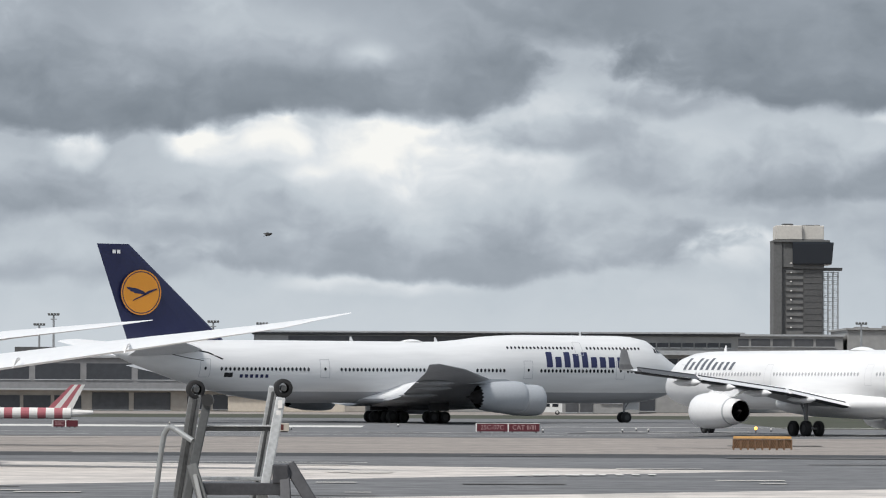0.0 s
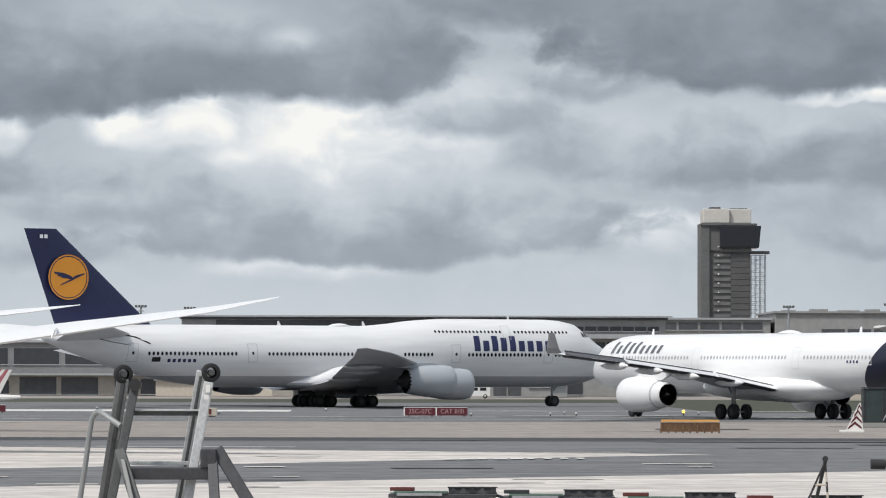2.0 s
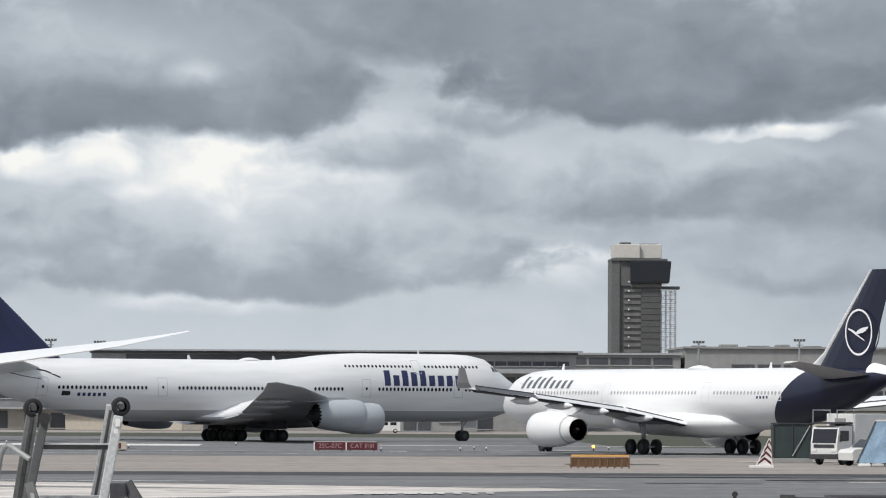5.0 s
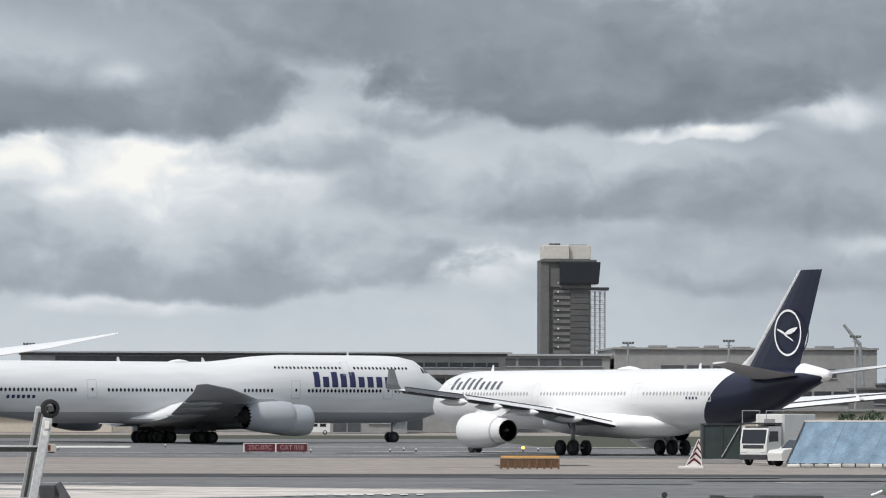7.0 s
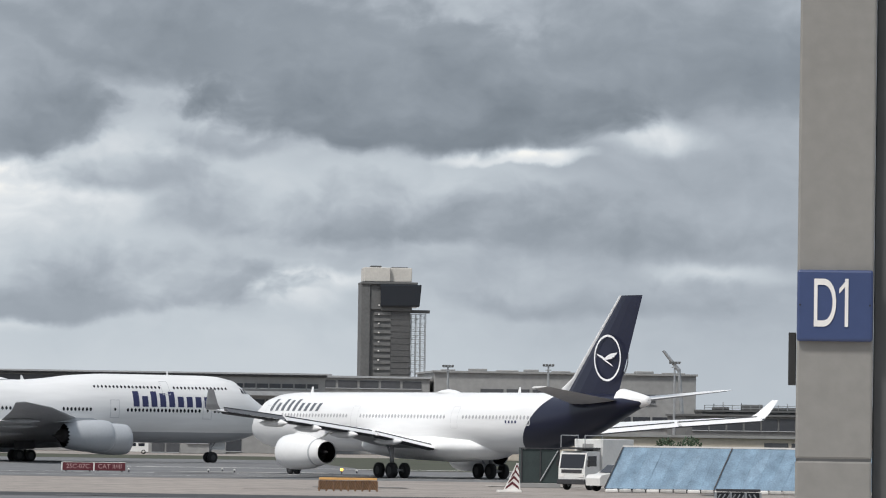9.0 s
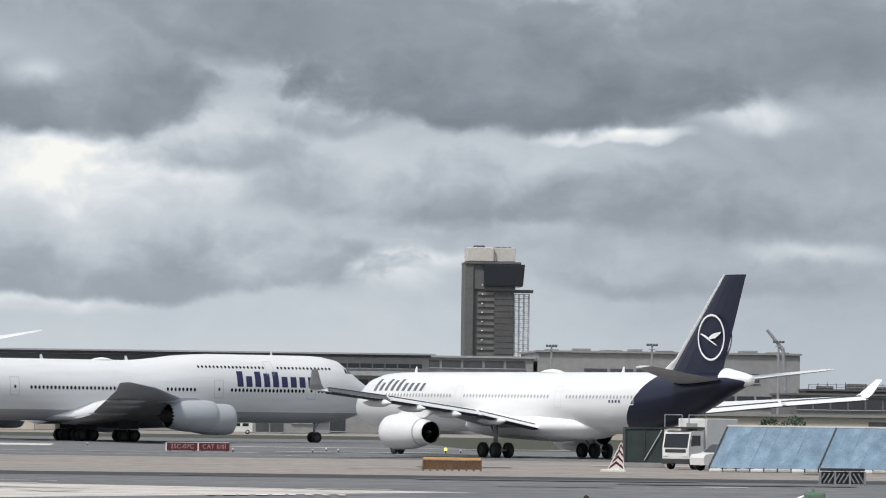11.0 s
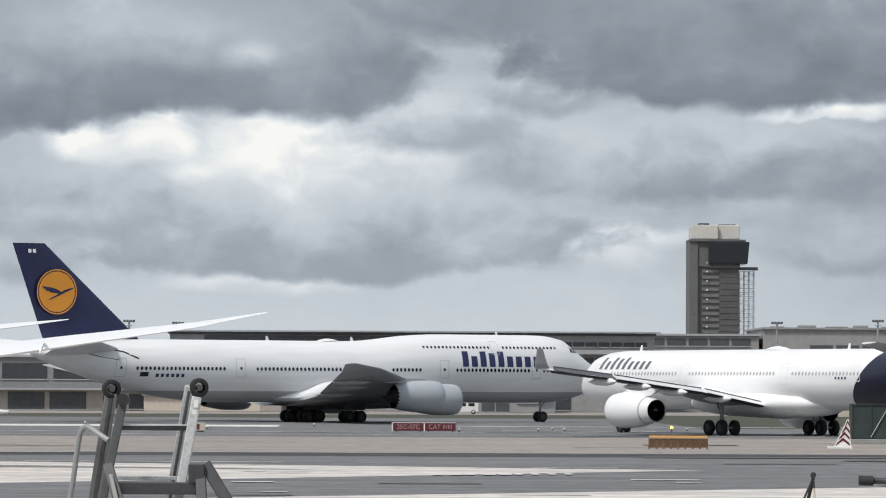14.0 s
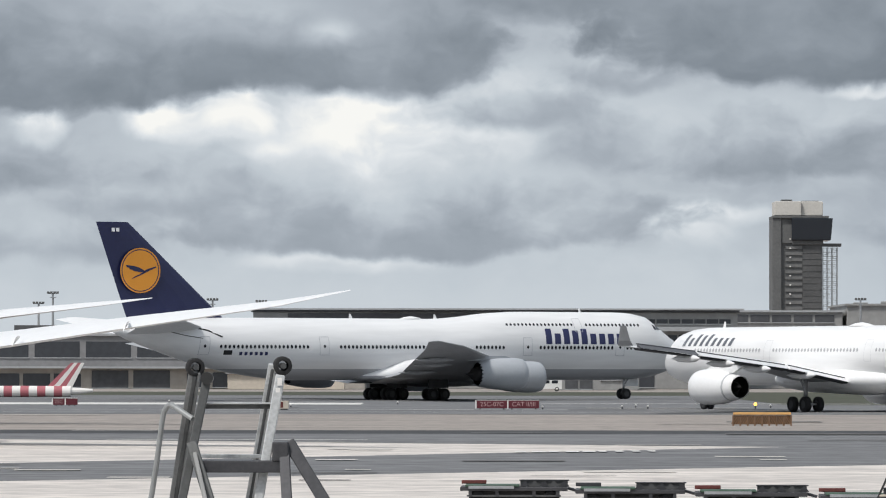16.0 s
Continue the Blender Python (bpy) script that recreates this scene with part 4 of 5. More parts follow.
fac = building("depot", 72, 119, 900, 14.4, GREYWALL, "large grey concrete depot with a strip of dark openings", ((80, 94, 10.0, 11.6, 3, FASCIA), (97, 112, 9.4, 11.0, 3, FASCIA), (104, 118, 5.0, 7.0, 4, DARKGLASS)), GREYWALL, 40)
for k in range(9):
    part("roof_vent", boxed(-22 + 5 * k, -19.6 + 5 * k + (k % 3) * 0.7, 2, 6, 14.74, 15.0 + 0.2 * (k % 2), 0.1), GREYWALL, fac)
building("freight_shed", 112, 150, 860, 7.2, BANDGREY, "grey freight shed with stacked dark bays", ((113, 149, 4.8, 6.8, 12, DARKGLASS), (113, 149, 0.3, 2.6, 9, FASCIA)), TOWERWALL)
rear = building("stacked_cargo_hall", 119, 160, 892, 8.1, BANDGREY, "dark brown-grey cargo hall with rooftop plant", ((121, 158, 5.9, 7.4, 14, FASCIA),), TOWERWALL)
for k in range(7):
    part("roof_unit", boxed(-18 + 5.2 * k, -15.4 + 5.2 * k + 0.8 * (k % 3), 1, 5, 8.44, 9.0 + 0.45 * (k % 2), 0.1), TOWERWALL if k % 2 else TOWERDARK, rear)
for k in range(24):
    part("rack_post", boxed(-20 + 1.65 * k, -19.86 + 1.65 * k, 0.2, 0.4, 8.4, 9.3 + 0.5 * ((k * 7) % 5) / 4), (STEEL, TOWERDARK, GREYWALL)[k % 3], rear)
for z in (8.75, 9.2):
    part("rack_rail", boxed(-20, 19, 0.1, 0.2, z, z + 0.1), STEEL, rear)
building("long_low_shed", 60, 150, 700, 3.6, BEIGE, "long low pale shed behind the barriers", ((102, 148, 1.9, 3.0, 12, FASCIA),), GREYWALL, 12)


def mast(x, y, h, label="tall apron floodlight mast with a lamp head"):
    ob = empty("light_mast", pose(x, y, 0), label, "light mast", group="apron floodlight masts")
    part("pole", tubed((0, 0, 0), (0, 0, h), 0.28, 0.16, n=10), STEEL, ob)
    part("crossarm", boxed(-0.95, 0.95, -0.12, 0.12, h - 0.08, h + 0.06), STEEL, ob)
    part("maintenance_ring", boxed(-0.5, 0.5, -0.3, 0.3, h - 0.75, h - 0.6), STEEL, ob)
    for k in (-0.78, -0.26, 0.26, 0.78):
        part("lamp_head", boxed(k - 0.2, k + 0.2, -0.4, 0.2, h + 0.06, h + 0.34, 0.04), TOWERWALL, ob)


for px, py, ph in ((-67.7, 850, 14.0), (-65.3, 850, 15.7), (-38.5, 850, 14.6), (-30.3, 850, 14.3), (71.1, 860, 14.9), (88.3, 860, 15.3), (110, 860, 16.1), (133, 860, 11.5)):
    mast(px, py, ph)


def crane():
    ob = empty("mobile_crane", pose(114.5, 880, 0), "grey mobile crane with a folded lattice jib", "crane")
    part("mast_tube", tubed((0, 0, 0), (-1.2, 0, 15.5), 0.4, 0.3), STEEL, ob)
    part("jib", tubed((-1.2, 0, 15.2), (-4.0, 0, 18.6), 0.35, 0.25), STEEL, ob)
    part("chassis", boxed(-4, 4, -1.5, 1.5, 0.6, 2.2, 0.1), TOWERDARK, ob)
    for k in (-3, -1, 1, 3):
        w = part("wheel", wheel_mesh(0.6, 0.4), RUBBER, ob)
        w.location = (k, -1.4, 0.6)


crane()


# red paled in its colour to stand in for distance haze
REDHAZED = material("hazed_red_paint", (0.42, 0.13, 0.15), 0.7, 0, 0.2, 1)


def striped_hull():
    ob = empty("striped_aircraft", pose(-52.3, 605, 0, 0, 0, 0), "red and white striped aircraft hull with a swept tail fin", "airplane")
    x = -14.0
    k = 0
    while x < 8:
        part("hull_band", tubed((x, 0, 0.68), (x + 1.0, 0, 0.68), 0.66, n=20), SIGNWHITE if k % 2 else REDHAZED, ob, smooth=False)
        x, k = x + 1.0, k + 1
    for k in range(4):
        # slanted bands along the swept fin
        rings = []
        for lo, hi, z in ((4.8, 8.0, 0.9), (8.0, 9.6, 4.1)):
            p, q = lo + (hi - lo) * k / 4, lo + (hi - lo) * (k + 1) / 4
            rings.append([(p, -0.15, z), (q, -0.15, z), (q, 0.15, z), (p, 0.15, z)])
        part("fin_band", skin(bmesh.new(), rings, close=True), SIGNWHITE if k % 2 else REDHAZED, ob)
    part("tail_rod", tubed((8, 0, 0.7), (10.6, 0, 0.8), 0.45, 0.2), SIGNWHITE, ob)
    for x in (-10, 5):
        part("trestle", boxed(x - 0.2, x + 0.2, -0.6, 0.6, 0, 0.12), TOWERDARK, ob)


striped_hull()


# ---- signs, barriers and lights on the field ----
def words(parent, text, size, m, mat, name="lettering"):
    cu = bpy.data.curves.new(name, "FONT")
    cu.body, cu.size, cu.extrude, cu.align_x, cu.align_y = text, size, 0.004, "CENTER", "CENTER"
    cu.materials.append(mat)
    tmp = bpy.data.objects.new(name, cu)
    scene.collection.objects.link(tmp)
    dg = bpy.context.evaluated_depsgraph_get()
    me = bpy.data.meshes.new_from_object(tmp.evaluated_get(dg))
    bpy.data.objects.remove(tmp)
    bm = bmesh.new()
    bm.from_mesh(me)
    bmesh.ops.remove_doubles(bm, verts=bm.verts, dist=1e-6)
    left = set(bm.faces)
    while left:
        # one letter: all the faces that hang together
        first = left.pop()
        stack, island = [first], {first}
        while stack:
            for e in stack.pop().edges:
                for f in e.link_faces:
                    if f in left:
                        left.discard(f)
                        island.add(f)
                        stack.append(f)
        letter, made = bmesh.new(), {}
        for f in island:
            for v in f.verts:
                if v not in made:
                    made[v] = letter.verts.new(v.co)
            letter.faces.new([made[v] for v in f.verts])
        part("letter", letter, mat, parent).matrix_basis = m


FADEDTEXT = material("faded_sign_lettering", (0.42, 0.27, 0.27), 0.6)


def runway_sign(x, y, panels, w, h, label):
    ob = empty("runway_sign", pose(x, y, 0), label, "sign", group="runway signs")
    for k, text in enumerate(panels):
        u = k * (w + 0.12)
        pn = part("sign_panel", boxed(u, u + w, -0.15, 0.15, 0.12, 0.12 + h, 0.02), SIGNRED, ob, "red sign panel")
        part("panel_edge", boxed(u - 0.12, u - 0.01, -0.17, 0.17, 0.1, 0.14 + h), SIGNWHITE, ob, "white panel edge")
        part("panel_rim", boxed(u, u + w, -0.16, 0.16, 0.121 + h, 0.17 + h), SIGNWHITE, ob)
        for f in (u + 0.3, u + w - 0.3):
            part("foot", boxed(f - 0.06, f + 0.06, -0.1, 0.1, 0, 0.14), DARKSTEEL, ob)
        if text:
            words(pn, text, h * 0.8, pose(u + w / 2, -0.157, 0.12 + h / 2, 90), FADEDTEXT)
    return ob


runway_sign(3.1, 451, ("25C-07C", "CAT II/III"), 2.72, 0.7, "red runway holding sign with two white-lettered panels")
runway_sign(-36.9, 481, ("25C", ""), 1.1, 0.62, "small red runway sign beside the taxiway")


DARKSLAT = material("brown_slat", (0.2, 0.115, 0.065), 0.8, 0, 0.3, 3)


def hatched_barrier(x, y, w, h, board, frame_mat, label, n):
    """A row of folding trestle boards with slanted slats."""
    ob = empty("barrier", pose(x, y, 0), label, "barrier", group="trestle barriers")
    part("top_board", boxed(0, w, -0.14, 0.14, h - 0.16, h, 0.02), board, ob)
    part("back_board", boxed(0, w, 0.1, 0.16, 0.1, h - 0.2), material("faded_board", (0.5, 0.3, 0.16), 0.8, 0, 0.3, 3) if board is ORANGE else DARKSTEEL, ob)
    step = w / n
    for k in range(n + 1):
        part("upright", boxed(k * step - 0.05, k * step + 0.05, -0.2, 0.2, 0, h - 0.2), DARKSLAT if board is ORANGE else frame_mat, ob)
    for k in range(n):
        for j in range(3):
            a = k * step + step * (j + 0.35) / 3.2
            part("slat", box(bmesh.new(), -0.035, 0.035, -0.16, -0.1, -h * 0.32, h * 0.32, m=pose(a, 0, h * 0.42) @ pose(0, 0, 0, 0, 32 if k < n / 2 else -32, 0)), DARKSLAT if board is ORANGE else frame_mat, ob)
    return ob


hatched_barrier(19.38, 337, 3.85, 0.9, ORANGE, BLACK, "faded orange trestle barrier with slanted black slats", 8)
hatched_barrier(39.85, 292, 2.6, 1.0, DARKSTEEL, STEEL, "dark trestle barrier with slanted slats beside blue panels", 3)


def glow_light(x, y, z, r, color, strength, label):
    ob = empty("ground_light", pose(x, y, 0), label, "light", group="taxiway lights")
    part("post", tubed((0, 0, 0), (0, 0, z), 0.06), DARKSTEEL, ob)
    bm = bmesh.new()
    bmesh.ops.create_uvsphere(bm, u_segments=12, v_segments=8, radius=r, matrix=pose(0, 0, z + r * 0.8))
    part("lens", bm, material("lit_lens", color, 0.3, emit=strength) if strength else SIGNWHITE, ob, smooth=True)


glow_light(28.6, 462, 0.3, 0.15, (1.0, 0.5, 0.08), 3.0, "lit amber guard light beside the taxiway")
for lx, ly in ((-4.4, 505), (16.3, 458), (18.0, 470), (18.8, 462), (-28, 520), (9.0, 452), (-14, 470), (30.5, 470)):
    glow_light(lx, ly, 0.18, 0.09, (1, 1, 1), 0, "small white taxiway edge light on a short post")


def marker_box(x, y):
    ob = empty("marker_box", pose(x, y, 0), "small dull red and beige marker box beside the taxiway", "marker")
    part("case", boxed(-0.42, 0.42, -0.3, 0.3, 0.1, 0.8, 0.03), BEIGE, ob)
    part("band", boxed(-0.3, -0.05, -0.31, 0.31, 0.2, 0.7), REDDULL, ob)
    part("foot", boxed(-0.3, 0.3, -0.25, 0.25, 0, 0.1), BLACK, ob)


marker_box(-13.9, 446)

# ---- vehicles and barriers on the apron ----
TRUCKWHITE = material("white_truck_paint", (0.72, 0.72, 0.7), 0.4, 0, 0.1, 1)
BLUEMESH = material("faded_blue_panel", (0.215, 0.32, 0.425), 0.6, 0, 0.4, 2.0, 0.4)
GREENNET = material("dark_green_net", (0.035, 0.05, 0.05), 0.8, 0, 0.35, 1.5, 0.3)


def truck():
    ob = empty("service_truck", pose(39.55, 362.5, 0, 0, 0, -125) @ Matrix.Scale(0.98, 4), "white high-loader truck parked behind the airliner tail", "truck")
    cab = part("cab", skin(bmesh.new(), [[(x0, -1.1, z), (x0, 1.1, z), (-1.1, 1.1, z), (-1.1, -1.1, z)] for z, x0 in ((0.75, 1.15), (1.65, 1.15), (2.7, 0.85), (2.85, 0.6))], close=True), TRUCKWHITE, ob, "white truck cab")
    part("windscreen", skin(bmesh.new(), [[(x0 + 0.02, -0.98, z), (x0 + 0.02, 0.98, z), (x0 - 0.05, 0.98, z), (x0 - 0.05, -0.98, z)] for z, x0 in ((1.6, 1.15), (2.62, 0.88))], close=True), GLASS, cab)
    for s in (-1, 1):
        part("side_window", boxed(-0.6, 0.7, s * 1.09, s * 1.115, 1.75, 2.5), GLASS, cab)
        part("headlight", boxed(1.14, 1.2, s * 0.8 - 0.2, s * 0.8 + 0.2, 0.95, 1.15, 0.02), SIGNWHITE, cab)
        part("mirror", boxed(0.9, 1.05, s * 1.3 - 0.08, s * 1.3 + 0.08, 1.7, 2.2, 0.03), BLACK, cab)
    part("grille", boxed(1.14, 1.18, -0.85, 0.85, 1.25, 1.5), DARKSTEEL, cab)
    part("bumper", boxed(0.9, 1.3, -1.15, 1.15, 0.42, 0.8, 0.05), DARKSTEEL, ob)
    part("chassis", boxed(-6.2, 0.9, -0.5, 0.5, 0.6, 0.95), DARKSTEEL, ob)
    bd = part("body", boxed(-6.2, -1.4, -1.2, 1.2, 1.1, 3.75, 0.05), TRUCKWHITE, ob, "white box body")
    part("body_door", boxed(-1.4, -1.36, -0.5, 0.4, 1.4, 3.4), GREYWALL, bd)
    part("platform", boxed(-1.6, 1.0, -1.0, 1.0, 3.0, 3.12), DARKSTEEL, ob)
    for s in (-1, 1):
        part("platform_rail", tube(tube(tubed((1.0, s, 3.1), (1.0, s, 4.0), 0.04), (-1.6, s, 4.0), (1.0, s, 4.0), 0.04), (-1.6, s, 3.1), (-1.6, s, 4.0), 0.04), STEEL, ob)
    for x in (0.1, -4.6):
        for s in (-1, 1):
            w = part("wheel", wheel_mesh(0.5, 0.32), RUBBER, ob, smooth=True)
            w.location = (x, s * 0.95, 0.5)
            part("rim", tubed((0, -0.13, 0), (0, 0.13, 0), 0.26, n=16), HUB, w)


def car():
    ob = empty("car", pose(41.9, 356.7, 0, 0, 0, 25) @ Matrix.Scale(1.15, 4), "white car parked beside the blue panels", "car")
    prof = [(-2.0, 0.35), (-2.05, 0.8), (-1.9, 1.0), (-1.2, 1.1), (-0.5, 1.62), (0.9, 1.68), (1.9, 1.35), (2.1, 0.9), (2.1, 0.35)]
    part("body", skin(bmesh.new(), [[(x, y * (1 if z < 1.15 else 0.86), z) for x, z in prof] for y in (-0.85, -0.8, 0.8, 0.85)], close=True), TRUCKWHITE, ob)
    part("windscreen", skin(bmesh.new(), [[(-1.14, y, 1.14), (-0.52, y, 1.6), (-0.58, y, 1.63), (-1.2, y, 1.17)] for y in (-0.62, 0.62)], close=True), GLASS, ob)
    for s in (-1, 1):
        part("side_window", boxed(-0.6, 1.4, s * 0.74, s * 0.76, 1.15, 1.55), GLASS, ob)
        for x in (-1.3, 1.3):
            w = part("wheel", wheel_mesh(0.33, 0.2), RUBBER, ob, smooth=True)
            w.location = (x, s * 0.78, 0.33)


def net_cage():
    ob = empty("net_cage", pose(36.4, 373, 0), "dark green netted cage on a frame beside the truck", "cage")
    part("net", boxed(0.0, 2.8, 0, 2.2, 0.35, 2.85, 0.05), GREENNET, ob)
    for x in (0, 1.4, 2.8):
        part("post", boxed(x - 0.05, x + 0.05, -0.06, 0.02, 0, 2.9), DARKSTEEL, ob)
    part("brace", tubed((1.4, -0.05, 0.5), (2.7, -0.05, 2.75), 0.05), STEEL, ob)
    part("top_rail", boxed(-0.2, 3.2, -0.1, 0.1, 2.88, 2.96), DARKSTEEL, ob)
    part("base", boxed(-0.1, 2.9, -0.2, 2.3, 0, 0.35, 0.03), GREYWALL, ob)


def chevron_sign():
    ob = empty("chevron_sign", pose(32.75, 342, 0), "dark and white chevron warning triangle on a base plate", "sign")
    part("base_plate", boxed(-1.0, 0.62, -0.4, 0.6, 0, 0.17, 0.03), SIGNWHITE, ob)
    part("board", skin(bmesh.new(), [[(-0.57, y, 0.18), (0.57, y, 0.18), (0.42, y, 2.0), (0.3, y, 2.0)] for y in (0.0, 0.1)], close=True), SIGNWHITE, ob)
    for k in range(4):
        z, c = 0.2 + 0.4 * k, 0.02 + 0.1 * k
        wl, wr = 0.5 - 0.11 * k, 0.48 - 0.1 * k
        part("chevron", skin(bmesh.new(), [[(c - wl, y, z), (c, y, z + 0.36), (c + wr, y, z), (c + wr * 0.9, y, z + 0.2), (c, y, z + 0.56), (c - wl * 0.85, y, z + 0.2)] for y in (-0.012, -0.004)], close=True), SIGNRED, ob, "dark red chevron band")


BLOCK = material("weathered_concrete_block", (0.5, 0.49, 0.47), 0.85, 0, 0.3, 3)


def blue_panel(x):
    ob = empty("blue_panel", pose(x, 350, 0) @ Matrix.Scale(0.959, 4), "faded blue sloped barrier panel on concrete blocks", "barrier", group="blue barrier panels")
    h, lean, sh, n = 3.3, 1.5, 1.5, 8
    for k in range(n):
        a, b = k * 8.0 / n + 0.004, (k + 1) * 8.0 / n - 0.004
        bulge = 0.05 * math.sin(2.3 * k + x)
        part("panel_sheet", skin(bmesh.new(), [[(a, -0.05, 0.3), (b, -0.05, 0.3), (b, 0.05, 0.3), (a, 0.05, 0.3)], [(a + sh * 0.5, lean * 0.5 - 0.05 + bulge, h * 0.5 + 0.15), (b + sh * 0.5, lean * 0.5 - 0.05 - bulge, h * 0.5 + 0.15), (b + sh * 0.5, lean * 0.5 + 0.05 - bulge, h * 0.5 + 0.15), (a + sh * 0.5, lean * 0.5 + 0.05 + bulge, h * 0.5 + 0.15)], [(a + sh, lean - 0.05, h), (b + sh, lean - 0.05, h), (b + sh, lean + 0.05, h), (a + sh, lean + 0.05, h)]], close=True), BLUEMESH, ob)
        if not k:
            part("rail", tubed((a, -0.1, 0.35), (a + sh, lean - 0.1, h), 0.05, n=6), DARKSTEEL, ob)
        part("prop", tubed((a + sh, lean + 0.1, h - 0.2), (a + sh, lean + 2.2, 0.02), 0.05, n=6), DARKSTEEL, ob)
    part("top_rail", boxed(sh, 8.0 + sh - 0.04, lean - 0.08, lean + 0.08, h, h + 0.12), SIGNWHITE, ob)
    for k in range(8):
        part("block", boxed(k * 1.0 + 0.06, k * 1.0 + 0.94, -0.5, 0.1, 0, 0.26, 0.08), BLOCK if k % 3 else SIGNWHITE, ob)
    return ob


def shrub(x, y, w, h):
    ob = empty("shrub", pose(x, y, 0), "dense dark green shrub behind the blue panels", "shrub", group="green shrubs")
    part("trunk", tubed((0, 0, 0), (0, 0, h * 0.6), 0.14, 0.07), DARKSTEEL, ob)
    for k in range(5):
        u = 2 * math.pi * k / 5
        part("limb", tubed((0, 0, h * 0.35), (w * 0.35 * math.cos(u), w * 0.35 * math.sin(u), h * 0.75), 0.05, 0.02, n=6), DARKSTEEL, ob)
    rnd, bm = random.Random(int(x * 10)), bmesh.new()
    for _ in range(700):
        v = Vector((rnd.gauss(0, 1), rnd.gauss(0, 1), rnd.gauss(0, 1))).normalized() * rnd.uniform(0.55, 1) ** 0.5
        c = Vector((v.x * w / 2, v.y * w / 2, h * 0.62 + v.z * h * 0.38))
        m = Matrix.Translation(c) @ pose(0, 0, 0, rnd.uniform(0, 180), rnd.uniform(0, 180), rnd.uniform(0, 180))
        bm.faces.new([bm.verts.new(m @ Vector(q)) for q in ((-0.12, 0, 0), (0, -0.06, 0), (0.14, 0, 0.02), (0, 0.06, 0))])
    part("crown", bm, LEAF, ob, "dark green leaves")


LEAF = material("dark_green_leaves", (0.05, 0.085, 0.045), 0.7, 0, 0.4, 3)
shrub(47.5, 376, 2.1, 3.92)
shrub(49.4, 377, 2.5, 3.97)
truck()
car()
net_cage()
chevron_sign()
for k in range(4):
    blue_panel(39.95 + 7.67 * k)


def van(x, y):
    ob = empty("van", pose(x, y, 0, 0, 0, 180), "small white van parked by the far buildings", "van")
    part("body", skin(bmesh.new(), [[(px, py, pz) for px, pz in ((-1.9, 0.35), (-1.9, 1.8), (0.9, 1.8), (1.5, 1.1), (2.1, 0.95), (2.1, 0.35))] for py in (-0.85, 0.85)], close=True), TRUCKWHITE, ob)
    for sx in (-0.9, 0.35):
        part("side_window", boxed(sx - 0.45, sx + 0.45, 0.85, 0.87, 1.15, 1.6), GLASS, ob)
    for wx in (-1.2, 1.3):
        for s in (-1, 1):
            w = part("wheel", wheel_mesh(0.34, 0.22), RUBBER, ob)
            w.location = (wx, s * 0.75, 0.34)


van(15.6, 740)


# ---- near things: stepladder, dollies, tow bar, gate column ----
# one ladder metal in several tones; the darker ones paint its shaded side
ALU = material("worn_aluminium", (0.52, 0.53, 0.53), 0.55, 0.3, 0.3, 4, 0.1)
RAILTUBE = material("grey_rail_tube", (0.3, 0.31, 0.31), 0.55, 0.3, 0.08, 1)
ALUHALFSHADE = material("half_shaded_aluminium", (0.22, 0.225, 0.225), 0.55, 0.3, 0.3, 4, 0.1)
ALUSHADE = material("shaded_dark_metal", (0.085, 0.088, 0.088), 0.6, 0.2, 0.3, 4, 0.1)


